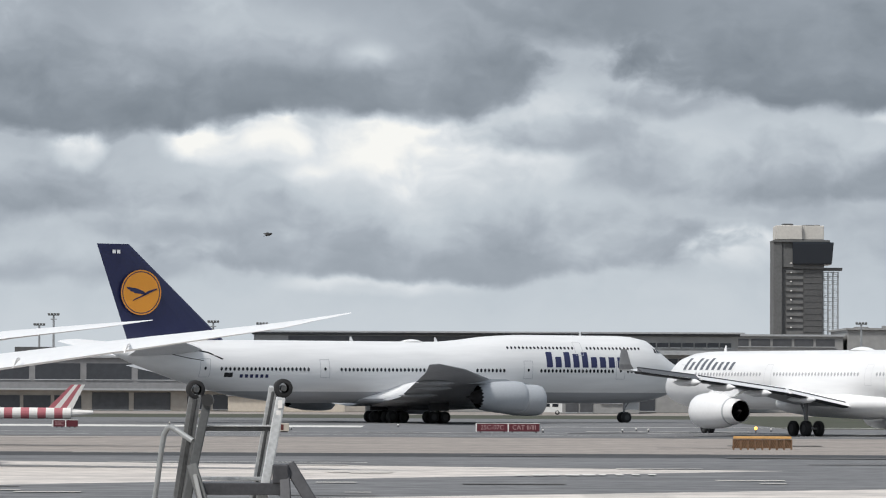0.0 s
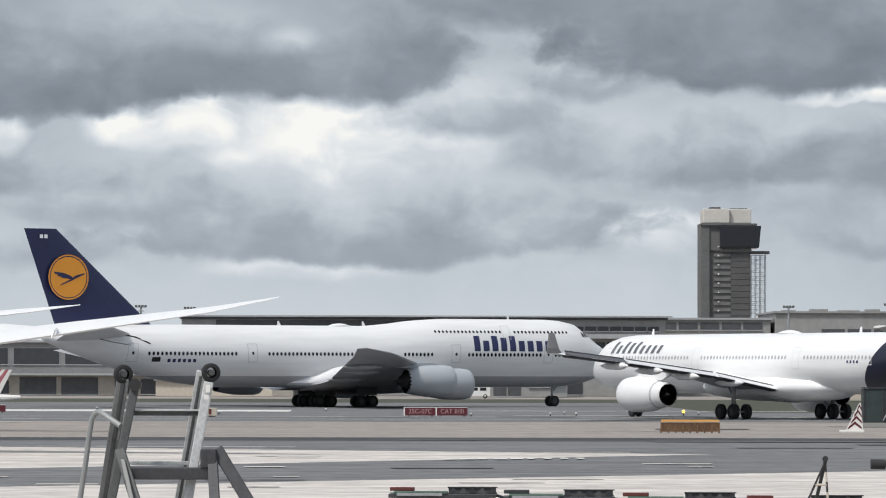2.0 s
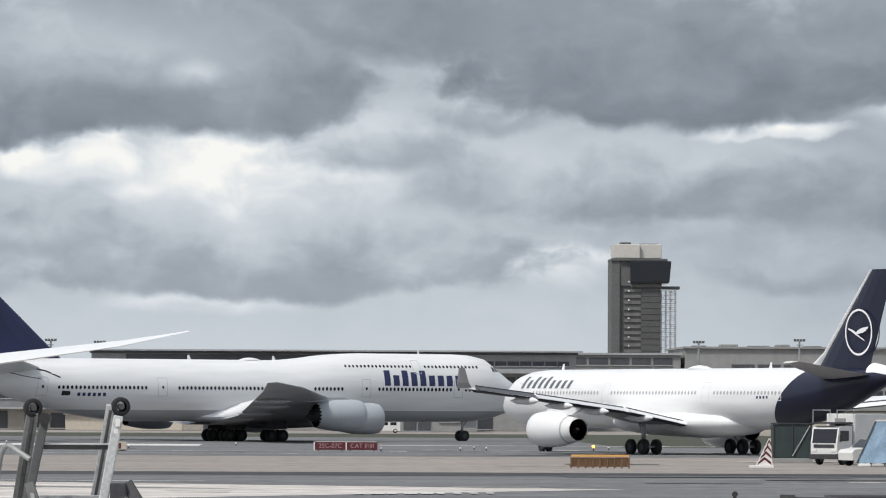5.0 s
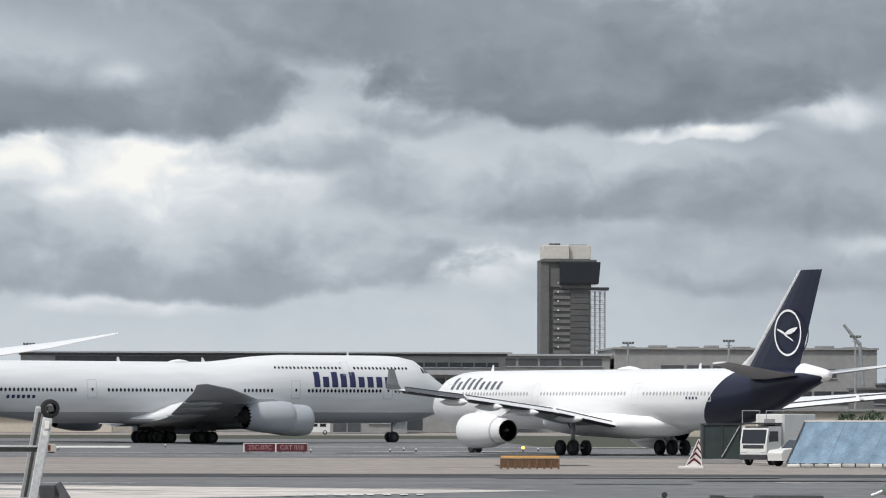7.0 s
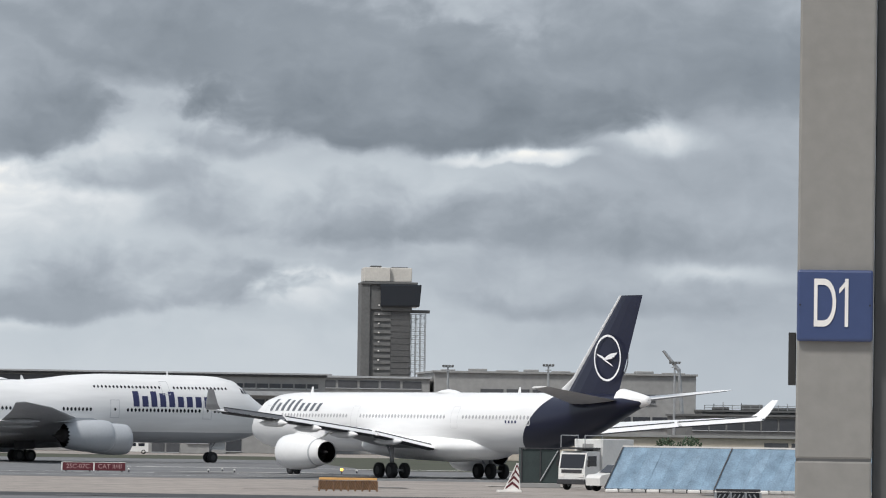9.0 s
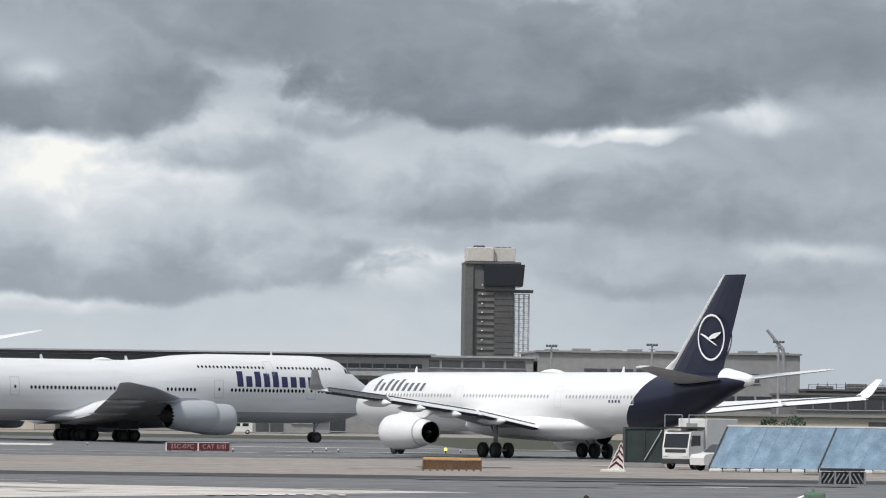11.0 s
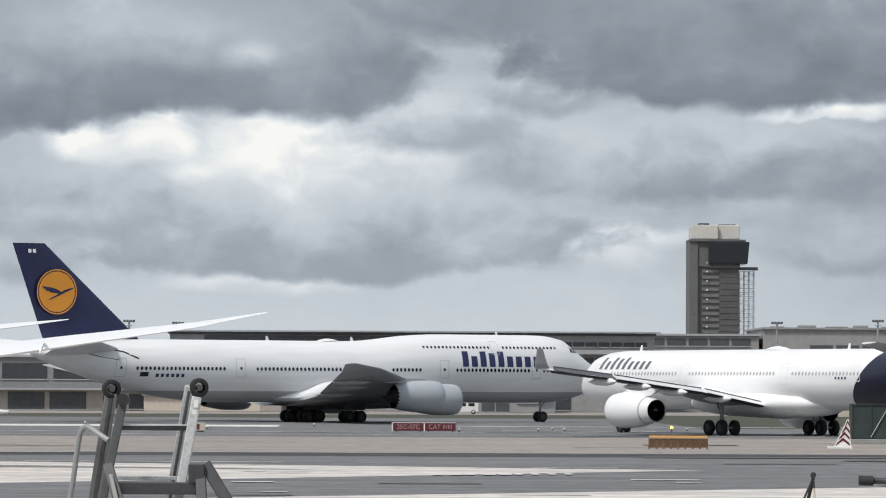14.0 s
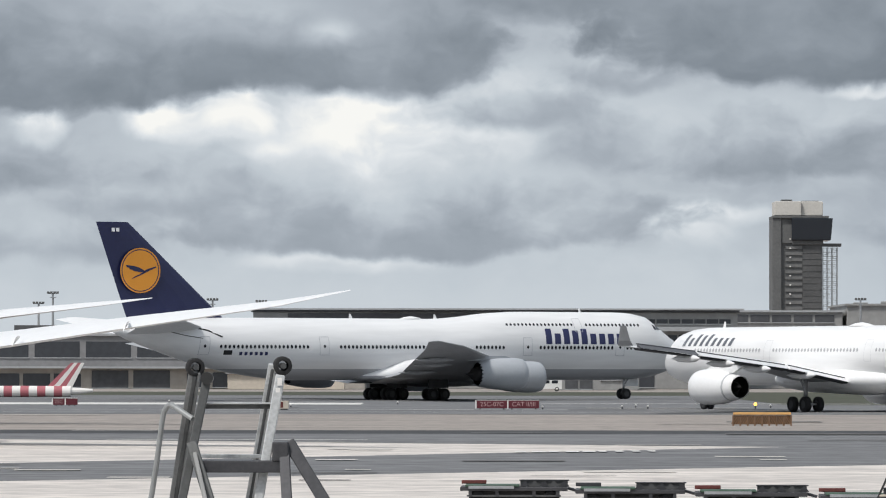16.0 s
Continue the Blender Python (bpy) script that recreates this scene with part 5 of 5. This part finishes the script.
def ladder():
    """A tall aircraft access ladder with bumper wheels at the top, standing on the apron."""
    Y = 58.0
    ob = empty("access_ladder", pose(-2.6, Y, 0), "tall grey metal access ladder with rubber bumper wheels", "ladder")

    def bar(name, p, q, w, d, mat):
        p, q = Vector(p), Vector(q)
        v = q - p
        m = Matrix.Translation((p + q) / 2) @ pose(0, 0, 0, 0, math.degrees(math.atan2(v.x, v.z)), 0) @ pose(0, 0, 0, -math.degrees(math.atan2(v.y, math.hypot(v.x, v.z))), 0, 0)
        return part(name, box(bmesh.new(), -w / 2, w / 2, -d / 2, d / 2, -v.length / 2, v.length / 2, 0.012, m), mat, ob)
    # x of a mark in the ladder's own space
    def X(u):
        return 0.72 + (u - 784) / 154.5 + 2.6

    def Z(v):
        return 4.18 + (649 - v) / 154.5
    # left rails take the shaded tones, right rails the lit one
    for (ut, ub, vt, dy, w, mat) in ((235, 200, 665, 0.25, 0.14, ALUHALFSHADE), (259, 219, 676, -0.25, 0.1, ALUSHADE), (373, 333, 652, 0.25, 0.1, ALU), (388, 353, 672, -0.25, 0.11, ALU)):
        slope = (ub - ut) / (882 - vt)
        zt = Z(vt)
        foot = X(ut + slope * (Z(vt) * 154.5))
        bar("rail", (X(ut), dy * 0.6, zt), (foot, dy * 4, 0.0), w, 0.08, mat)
        # raised dark strip paints the shade of a channel in the rail
        bar("groove_shade_strip", (X(ut), dy * 0.6, zt - 0.05), (foot, dy * 4, 0.02), w * 0.36, 0.088, ALUSHADE if mat is not ALUSHADE else DARKSTEEL)
    for u, v, dy in ((235, 658, 0.2), (390, 655, 0.2)):
        wheel_ob = part("bumper_wheel", wheel_mesh(0.11, 0.09), RUBBER, ob, "black rubber bumper wheel", smooth=True)
        wheel_ob.matrix_basis = pose(X(u), dy - 0.05, Z(v), 0, 0, 18)
        part("hub", tubed((0, -0.05, 0), (0, 0.05, 0), 0.035, n=14), ALUSHADE, wheel_ob)
        part("wheel_fork", boxed(X(u) - 0.02, X(u) + 0.035, dy + 0.02, dy + 0.06, Z(v) - 0.16, Z(v) + 0.03, 0.008), DARKSTEEL, ob)
    part("rail_cap", tubed((X(259), -0.26, Z(677)), (X(259), -0.05, Z(677)), 0.07, n=14), BLACK, ob)
    for v0, v1, c in ((676, 690, SIGNWHITE), (694, 702, SIGNWHITE), (706, 722, BEIGE)):
        k = (v0 - 676) * 0.16
        part("label_plate", boxed(X(383 - k), X(391 - k), -0.232, -0.222, Z(v1), Z(v0)), c, ob, "white label plate")
    part("crossbar", boxed(X(252), X(378), -0.1, -0.02, Z(731), Z(723), 0.008), ALUSHADE, ob)
    # paler strip paints the overhead light on the crossbar
    part("crossbar_lit_top", boxed(X(252), X(375), -0.16, 0.04, Z(723), Z(720), 0.004), ALU, ob)
    part("rung", boxed(X(240), X(366), 0.1, 0.22, Z(819), Z(812), 0.008), ALU, ob)
    part("platform", boxed(X(250), X(400), -0.6, 0.0, Z(842), Z(821), 0.01), DARKSTEEL, ob)
    for k in range(1, 8):
        z = Z(845) - 0.36 * k
        if z > 0.2:
            sh = -0.068 * k
            part("rung", boxed(X(240) + sh, X(360) + sh, 0.15 + 0.08 * k, 0.3 + 0.08 * k, z, z + 0.05, 0.008), ALU, ob)
    bar("front_leg", (X(234), -0.5, Z(790)), (X(234 + 28 * 6.2), -2.2, 0.0), 0.12, 0.07, ALUSHADE)
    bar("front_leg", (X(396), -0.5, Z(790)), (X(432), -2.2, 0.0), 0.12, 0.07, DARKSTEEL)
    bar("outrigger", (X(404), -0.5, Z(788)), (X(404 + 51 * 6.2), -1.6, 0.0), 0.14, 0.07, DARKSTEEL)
    part("platform_block", boxed(X(376), X(404), -0.62, -0.3, Z(822), Z(788), 0.015), DARKSTEEL, ob)
    bar("label_strip", (X(240), -0.62, Z(806)), (X(262), -1.0, Z(888)), 0.05, 0.01, GREYWALL)
    # bent tube handrail
    pts = [(150, 930, 0.3), (160, 870, 0.25), (168, 820, 0.2), (176, 760, 0.15), (180, 738, 0.13), (186, 727, 0.1), (193, 724, 0.07), (202, 729, 0.0), (218, 739, -0.1), (234, 749, -0.2)]
    rail = bmesh.new()
    for (a, b, c), (d, e, f) in zip(pts, pts[1:]):
        tube(rail, (X(a), c, Z(b)), (X(d), f, Z(e)), 0.032, n=10)
    tube(rail, (X(150), 0.3, Z(930)), (X(170), 0.7, Z(1010)), 0.032)
    part("handrail", rail, RAILTUBE, ob, "bent aluminium tube handrail")


ladder()


def dolly(k):
    ob = empty("baggage_dolly", pose(0.55 + 3.35 * k, 151 - 3.1 * k, 0, 0, 0, -2) @ Matrix.Diagonal((1, 1, 0.86, 1)), "low dark steel container dolly with coloured roller frames", "dolly", group="row of container dollies")
    rnd = random.Random(k)
    green = material("faded_green_paint", (0.06, 0.11, 0.075), 0.7, 0, 0.5, 3)
    part("frame", box(box(box(boxed(0, 3.2, -0.06, 0.06, 0.42, 0.56, 0.02), 0, 3.2, 1.54, 1.66, 0.42, 0.56, 0.02), 0, 0.14, 0, 1.6, 0.43, 0.55), 3.06, 3.2, 0, 1.6, 0.43, 0.55), DARKSTEEL, ob)
    part("deck_plate", boxed(0.15, 1.75, -0.1, 1.5, 0.57, 0.63, 0.01), green, ob, "faded green deck plate")
    part("deck_lip", boxed(0.25, 1.6, -0.13, -0.105, 0.5, 0.6), STEEL, ob)
    part("end_stop", boxed(0.0, 0.75, 1.3, 1.45, 0.63, 0.76, 0.02), (REDDULL, DARKSTEEL, REDDULL)[k % 3], ob, "dull end stop")
    part("load_bed", boxed(0.1, 3.1, 0.1, 1.5, 0.42, 0.5), BLACK, ob)
    part("lock_rail", boxed(1.75, 3.25, 0.55, 0.68, 0.76, 0.8, 0.01), DARKSTEEL, ob)
    part("lock_plate", boxed(1.78, 3.2, 0.6, 0.66, 0.52, 0.76), TOWERDARK, ob)
    for j in range(5):
        # roller locks in a zigzag under their rail
        u = 1.9 + 0.3 * j + rnd.uniform(-0.03, 0.03)
        part("lock", skin(bmesh.new(), [[(u - 0.15, y, 0.56), (u + 0.15, y, 0.56), (u + 0.03, y, 0.75), (u - 0.03, y, 0.75)] for y in (0.5, 0.56)], close=True), (DARKSTEEL, TOWERDARK)[j % 2], ob)
    for j in range(7):
        part("roller", tubed((0.3 + 0.42 * j, 0.12, 0.52), (0.3 + 0.42 * j, 1.5, 0.52), 0.045, n=8), TOWERDARK, ob)
    for u in (0.3, 1.1, 2.2, 2.9):
        part("hanger", boxed(u - 0.05, u + 0.05, -0.04, 0.04, 0.24, 0.44), DARKSTEEL, ob)
    # black block added to paint the shade beneath the frame
    part("under_shade_block", boxed(0.25, 2.95, 0.25, 1.4, 0.1, 0.43, 0.03), BLACK, ob)
    part("lower_rail", boxed(0.2, 3.0, -0.03, 0.03, 0.22, 0.28), TOWERDARK, ob)
    for x in (0.5, 2.7):
        for y in (0.1, 1.5):
            w = part("wheel", wheel_mesh(0.21, 0.16), RUBBER, ob, smooth=True)
            w.location = (x, y, 0.21)
    part("drawbar", tubed((3.2, 0.8, 0.5), (3.5, 0.8, 0.4), 0.05), DARKSTEEL, ob)


for k in range(5):
    dolly(k)


def trestle():
    ob = empty("striped_trestle", pose(12.5, 139, 0), "yellow and black striped steel trestle with an eye on top", "trestle")
    for s, x in ((-1, -0.75), (1, 0.12)):
        for k in range(6):
            a, b = k / 6, (k + 1) / 6
            part("leg_band", tubed((x * (1 - a), 0, 1.68 * a), (x * (1 - b), 0, 1.68 * b), 0.03, n=8), BEIGE if k in (2, 4) and s > 0 else BLACK, ob)
    for z in (0.55, 1.05):
        part("rung", tubed((-0.75 * (1 - z / 1.68), 0, z), (0.12 * (1 - z / 1.68), 0, z), 0.03, n=8), BEIGE, ob)
    part("eye", tubed((0, -0.05, 1.76), (0, 0.05, 1.75), 0.08, n=16), BLACK, ob)
    part("back_leg", tubed((0, 0, 1.68), (-0.3, 1.0, 0), 0.05), BLACK, ob)


def tow_bar():
    ob = empty("tow_bar", pose(13.9, 140, 0), "dark steel aircraft tow bar on small wheels", "tow bar")
    part("bar", tubed((0, 0, 1.6), (5.2, 0.3, 1.5), 0.09, n=14), DARKSTEEL, ob, smooth=True)
    part("head", tubed((-0.05, 0, 1.6), (0.35, 0, 1.59), 0.14, n=16), BLACK, ob)
    part("case", boxed(1.3, 3.2, 0.5, 1.4, 1.3, 1.72, 0.06), DARKSTEEL, ob)
    for x in (1.6, 4.2):
        part("stand", tubed((x, 0.1, 0.3), (x, 0.1, 1.52), 0.06), DARKSTEEL, ob)
        part("foot_beam", boxed(x - 0.08, x + 0.08, 0.0, 1.3, 0.25, 0.4), DARKSTEEL, ob)
        part("case_leg", tubed((x, 1.1, 0.3), (x, 1.1, 1.35), 0.05), DARKSTEEL, ob)
        for y in (0.0, 1.2):
            w = part("wheel", wheel_mesh(0.28, 0.18), RUBBER, ob, smooth=True)
            w.location = (x, y, 0.28)


def hydrant_cart():
    ob = empty("hydrant_cart", pose(18.95, 140, 0), "small hydrant cart with a faded green valve on top", "cart")
    part("chassis", boxed(-0.6, 0.6, -0.4, 0.4, 0.3, 0.45, 0.02), DARKSTEEL, ob)
    part("column", tubed((0, 0, 0.45), (0, 0, 1.75), 0.09, n=12), DARKSTEEL, ob)
    bm = boxed(-0.28, 0.3, -0.2, 0.2, 1.75, 1.98, 0.07)
    tube(bm, (-0.1, 0, 1.98), (-0.1, 0, 2.08), 0.14, 0.08, n=14)
    part("valve", bm, material("faded_green_valve_paint", (0.1, 0.16, 0.12), 0.6, 0, 0.3, 4), ob, "faded green valve body")
    part("hose", tubed((-0.28, 0, 1.85), (-0.6, 0, 1.72), 0.06), STEEL, ob)
    part("hose", tubed((0.3, 0, 1.82), (0.55, 0, 1.7), 0.05), STEEL, ob)
    for x in (-0.45, 0.45):
        for y in (-0.35, 0.35):
            w = part("wheel", wheel_mesh(0.2, 0.12), RUBBER, ob, smooth=True)
            w.location = (x, y, 0.2)
            part("axle_arm", boxed(x - 0.04, x + 0.04, y - 0.04, y + 0.04, 0.2, 0.32), DARKSTEEL, ob)


hydrant_cart()
trestle()
tow_bar()

COLUMN = material("painted_concrete_column", (0.235, 0.228, 0.214), 0.8, 0, 0.12, 1.2, 0.15)
SIGNBLUE = material("blue_enamel_sign", (0.04, 0.062, 0.15), 0.4, 0, 0.08, 2)


def gate_column():
    ob = empty("gate_column", pose(6.40, 40, 0, 0, 0, -9.1), "beige concrete gate column with a blue lettered sign", "column")
    part("shaft", boxed(-0.305, 0.305, 0, 0.5, 0, 3.98, 0.02), COLUMN, ob)
    part("shaft", boxed(-0.305, 0.305, 0, 0.5, 3.99, 12.0, 0.02), COLUMN, ob)
    part("seam", boxed(-0.3, 0.3, 0.005, 0.49, 3.975, 3.995), TOWERDARK, ob)
    part("return_edge", boxed(0.31, 0.6, 0.12, 0.5, 0, 12.0, 0.01), TOWERDARK, ob, "dark metal side profile")
    sg = part("sign_plate", boxed(-0.305, 0.3, -0.06, -0.01, 4.93, 5.5, 0.02), SIGNBLUE, ob, "blue enamel gate sign")
    for x in (-0.28, 0.275):
        part("screw", tubed((x, -0.066, 5.22), (x, -0.058, 5.22), 0.008), BLACK, sg)
    part("numeral_flag", skin(bmesh.new(), [[(0.03, y, 5.31), (0.03, y, 5.35), (0.08, y, 5.41), (0.08, y, 5.37)] for y in (-0.066, -0.0605)], close=True), SIGNWHITE, sg)
    words(sg, "D1", 0.56, pose(-0.016, -0.064, 5.215, 90) @ Matrix.Diagonal((0.5, 1, 1, 1)), SIGNWHITE)
    part("side_box", boxed(-0.37, -0.31, 0.1, 0.4, 4.58, 5.0, 0.005), BLACK, ob, "black box on the column's side")
    return ob


gate_column()

# ---- the terminal's lounge, from whose window the view is taken ----
thing("floor", boxed(-14, 14, -12, 1.5, 0, 2.55), GREYWALL, Matrix(), "grey terminal lounge floor over a closed lower storey", "floor", kind="structure")
thing("wall_back", boxed(-14, 14, -12.3, -12.0, 0, 6.2), TANWALL, Matrix(), "plain back wall of the lounge", "wall", kind="structure")
thing("ceiling", boxed(-14, 14, -12.3, 1.5, 6.2, 6.5), GREYWALL, Matrix(), "plain flat lounge ceiling", "ceiling", kind="structure")
for sx in (-14.3, 14.0):
    thing("wall_side", boxed(sx, sx + 0.3, -12.3, 1.5, 0, 6.2), TANWALL, Matrix(), "plain side wall of the lounge", "wall", kind="structure")

# ---- markings on the ground ----
for i, (x0, x1, y0, y1, sl) in enumerate(((-60, 60, 448, 449.0, 0.0), (-60, -8, 500, 522, 0.0), (10, 60, 512, 515, 0.02), (-40, 40, 425, 425.6, 0.03), (-18, -4, 272, 273, 0.0))):
    ground_sheet("marking", x0, x1, y0, y1, 0.026 + 0.001 * i, PAINTLINE, "worn white ground marking", sl)
STREAKDARK = ground_material("dark_tyre_streaks", (0.17, 0.165, 0.16), (0.1, 0.1, 0.1))
STREAKPALE = ground_material("pale_concrete_streaks", (0.6, 0.57, 0.53), (0.42, 0.4, 0.37))
rnd = random.Random(7)
for i in range(46):
    near = i % 2
    y0 = rnd.uniform(172, 262) if near else rnd.uniform(262, 470)
    length, wide = rnd.uniform(1.0, 5 if near else 20), rnd.uniform(0.5, 1.8) if near else rnd.uniform(0.8, 4.0)
    x0 = rnd.uniform(-20, 24) if near else rnd.uniform(-40, 46)
    ground_sheet("marking", x0, x0 + length, y0, y0 + wide, 0.034 + 0.0006 * i, (STREAKPALE, STREAKDARK, STREAKPALE)[i % 3] if near else (STREAKDARK, STREAKPALE)[(i // 2) % 2], "worn streak on the apron pavement", rnd.uniform(-0.05, 0.12))
for k in range(9):
    ground_sheet("marking", 3.4 + 0.78 * k, 3.4 + 0.78 * k + rnd.uniform(0.25, 0.7), 233 + 0.3 * k, 235.5 + 0.3 * k, 0.066 + 0.0006 * k, PAINTLINE, "broken white ground dash")
ground_sheet("grass", 34, 160, 500, 640, 0.02, GRASS, "green grass island beside the taxiway")


def bird_flying():
    ob = empty("flying_bird", pose(-8.6, 250, 11.6), "dark bird flying with spread wings", "bird")
    bm = bmesh.new()
    bmesh.ops.create_uvsphere(bm, u_segments=10, v_segments=8, radius=0.07, matrix=Matrix.Diagonal((2.6, 1, 1, 1)))
    part("body", bm, BLACK, ob, smooth=True)
    for s in (-1, 1):
        part("wing", skin(bmesh.new(), [[(0.08 - 0.14 * u, s * 0.32 * u, 0.1 * u + 0.05 * math.sin(u * 3)), (-0.12 - 0.1 * u, s * 0.32 * u, 0.1 * u), (-0.12 - 0.1 * u, s * 0.32 * u, 0.1 * u - 0.01), (0.08 - 0.14 * u, s * 0.32 * u, 0.1 * u - 0.015)] for u in (0, 0.4, 0.8, 1.2)], close=True), TOWERDARK, ob)
    part("tail", boxed(-0.3, -0.15, -0.05, 0.05, -0.01, 0.01), BLACK, ob)
    return ob


bird_ob = bird_flying()


def insect():
    ob = empty("flying_insect", pose(0, 1.6, 4.6), "small dark insect flying past the window", "insect")
    bm = bmesh.new()
    bmesh.ops.create_uvsphere(bm, u_segments=12, v_segments=8, radius=0.0022, matrix=Matrix.Diagonal((2.4, 1, 1, 1)))
    part("body", bm, CLADGREY, ob, smooth=True)
    for s in (-1, 1):
        part("wing", skin(bmesh.new(), [[(0.002 - 0.001 * u, s * 0.005 * u, 0.001 + 0.003 * u), (-0.003 - 0.002 * u, s * 0.005 * u, 0.001 + 0.003 * u), (-0.003 - 0.002 * u, s * 0.005 * u, 0.0008 + 0.003 * u), (0.002 - 0.001 * u, s * 0.005 * u, 0.0008 + 0.003 * u)] for u in (0, 0.5, 1.0)], close=True), TOWERDARK, ob)
    return ob


insect_ob = insect()


# ---- what moves ----
def motions():
    # the bird climbs past to the right and flies on
    def at(az, el, d=250.0):
        return pose(d * math.tan(radians(az)), d, EYE[2] + d * math.tan(radians(el)), 0, -18, 0)
    walk(bird_ob, [(0.0, at(-1.97, 1.70)), (0.5, at(0.18, 2.38)), (1.0, at(2.18, 3.11)), (1.5, at(4.17, 3.56)), (2.5, at(8.2, 4.4)), (16.0, at(46, 12))])
    # an insect dips past close by
    walk(insect_ob, [(0.0, at(-9, 9, 1.6)), (12.8, at(-3.0, 7.5, 1.6)), (12.9, at(-1.8, 5.6, 1.6)), (13.0, at(-0.66, 4.42, 1.6)), (13.1, at(0.6, 5.6, 1.6)), (13.2, at(1.9, 7.5, 1.6)), (16.0, at(9, 9, 1.6))])
    walk(sky_ob, [(0.0, pose(0, 0, 0, 0, 0, 0)), (16.0, pose(0, 0, 0, 0, 0, 0.42))])


motions()
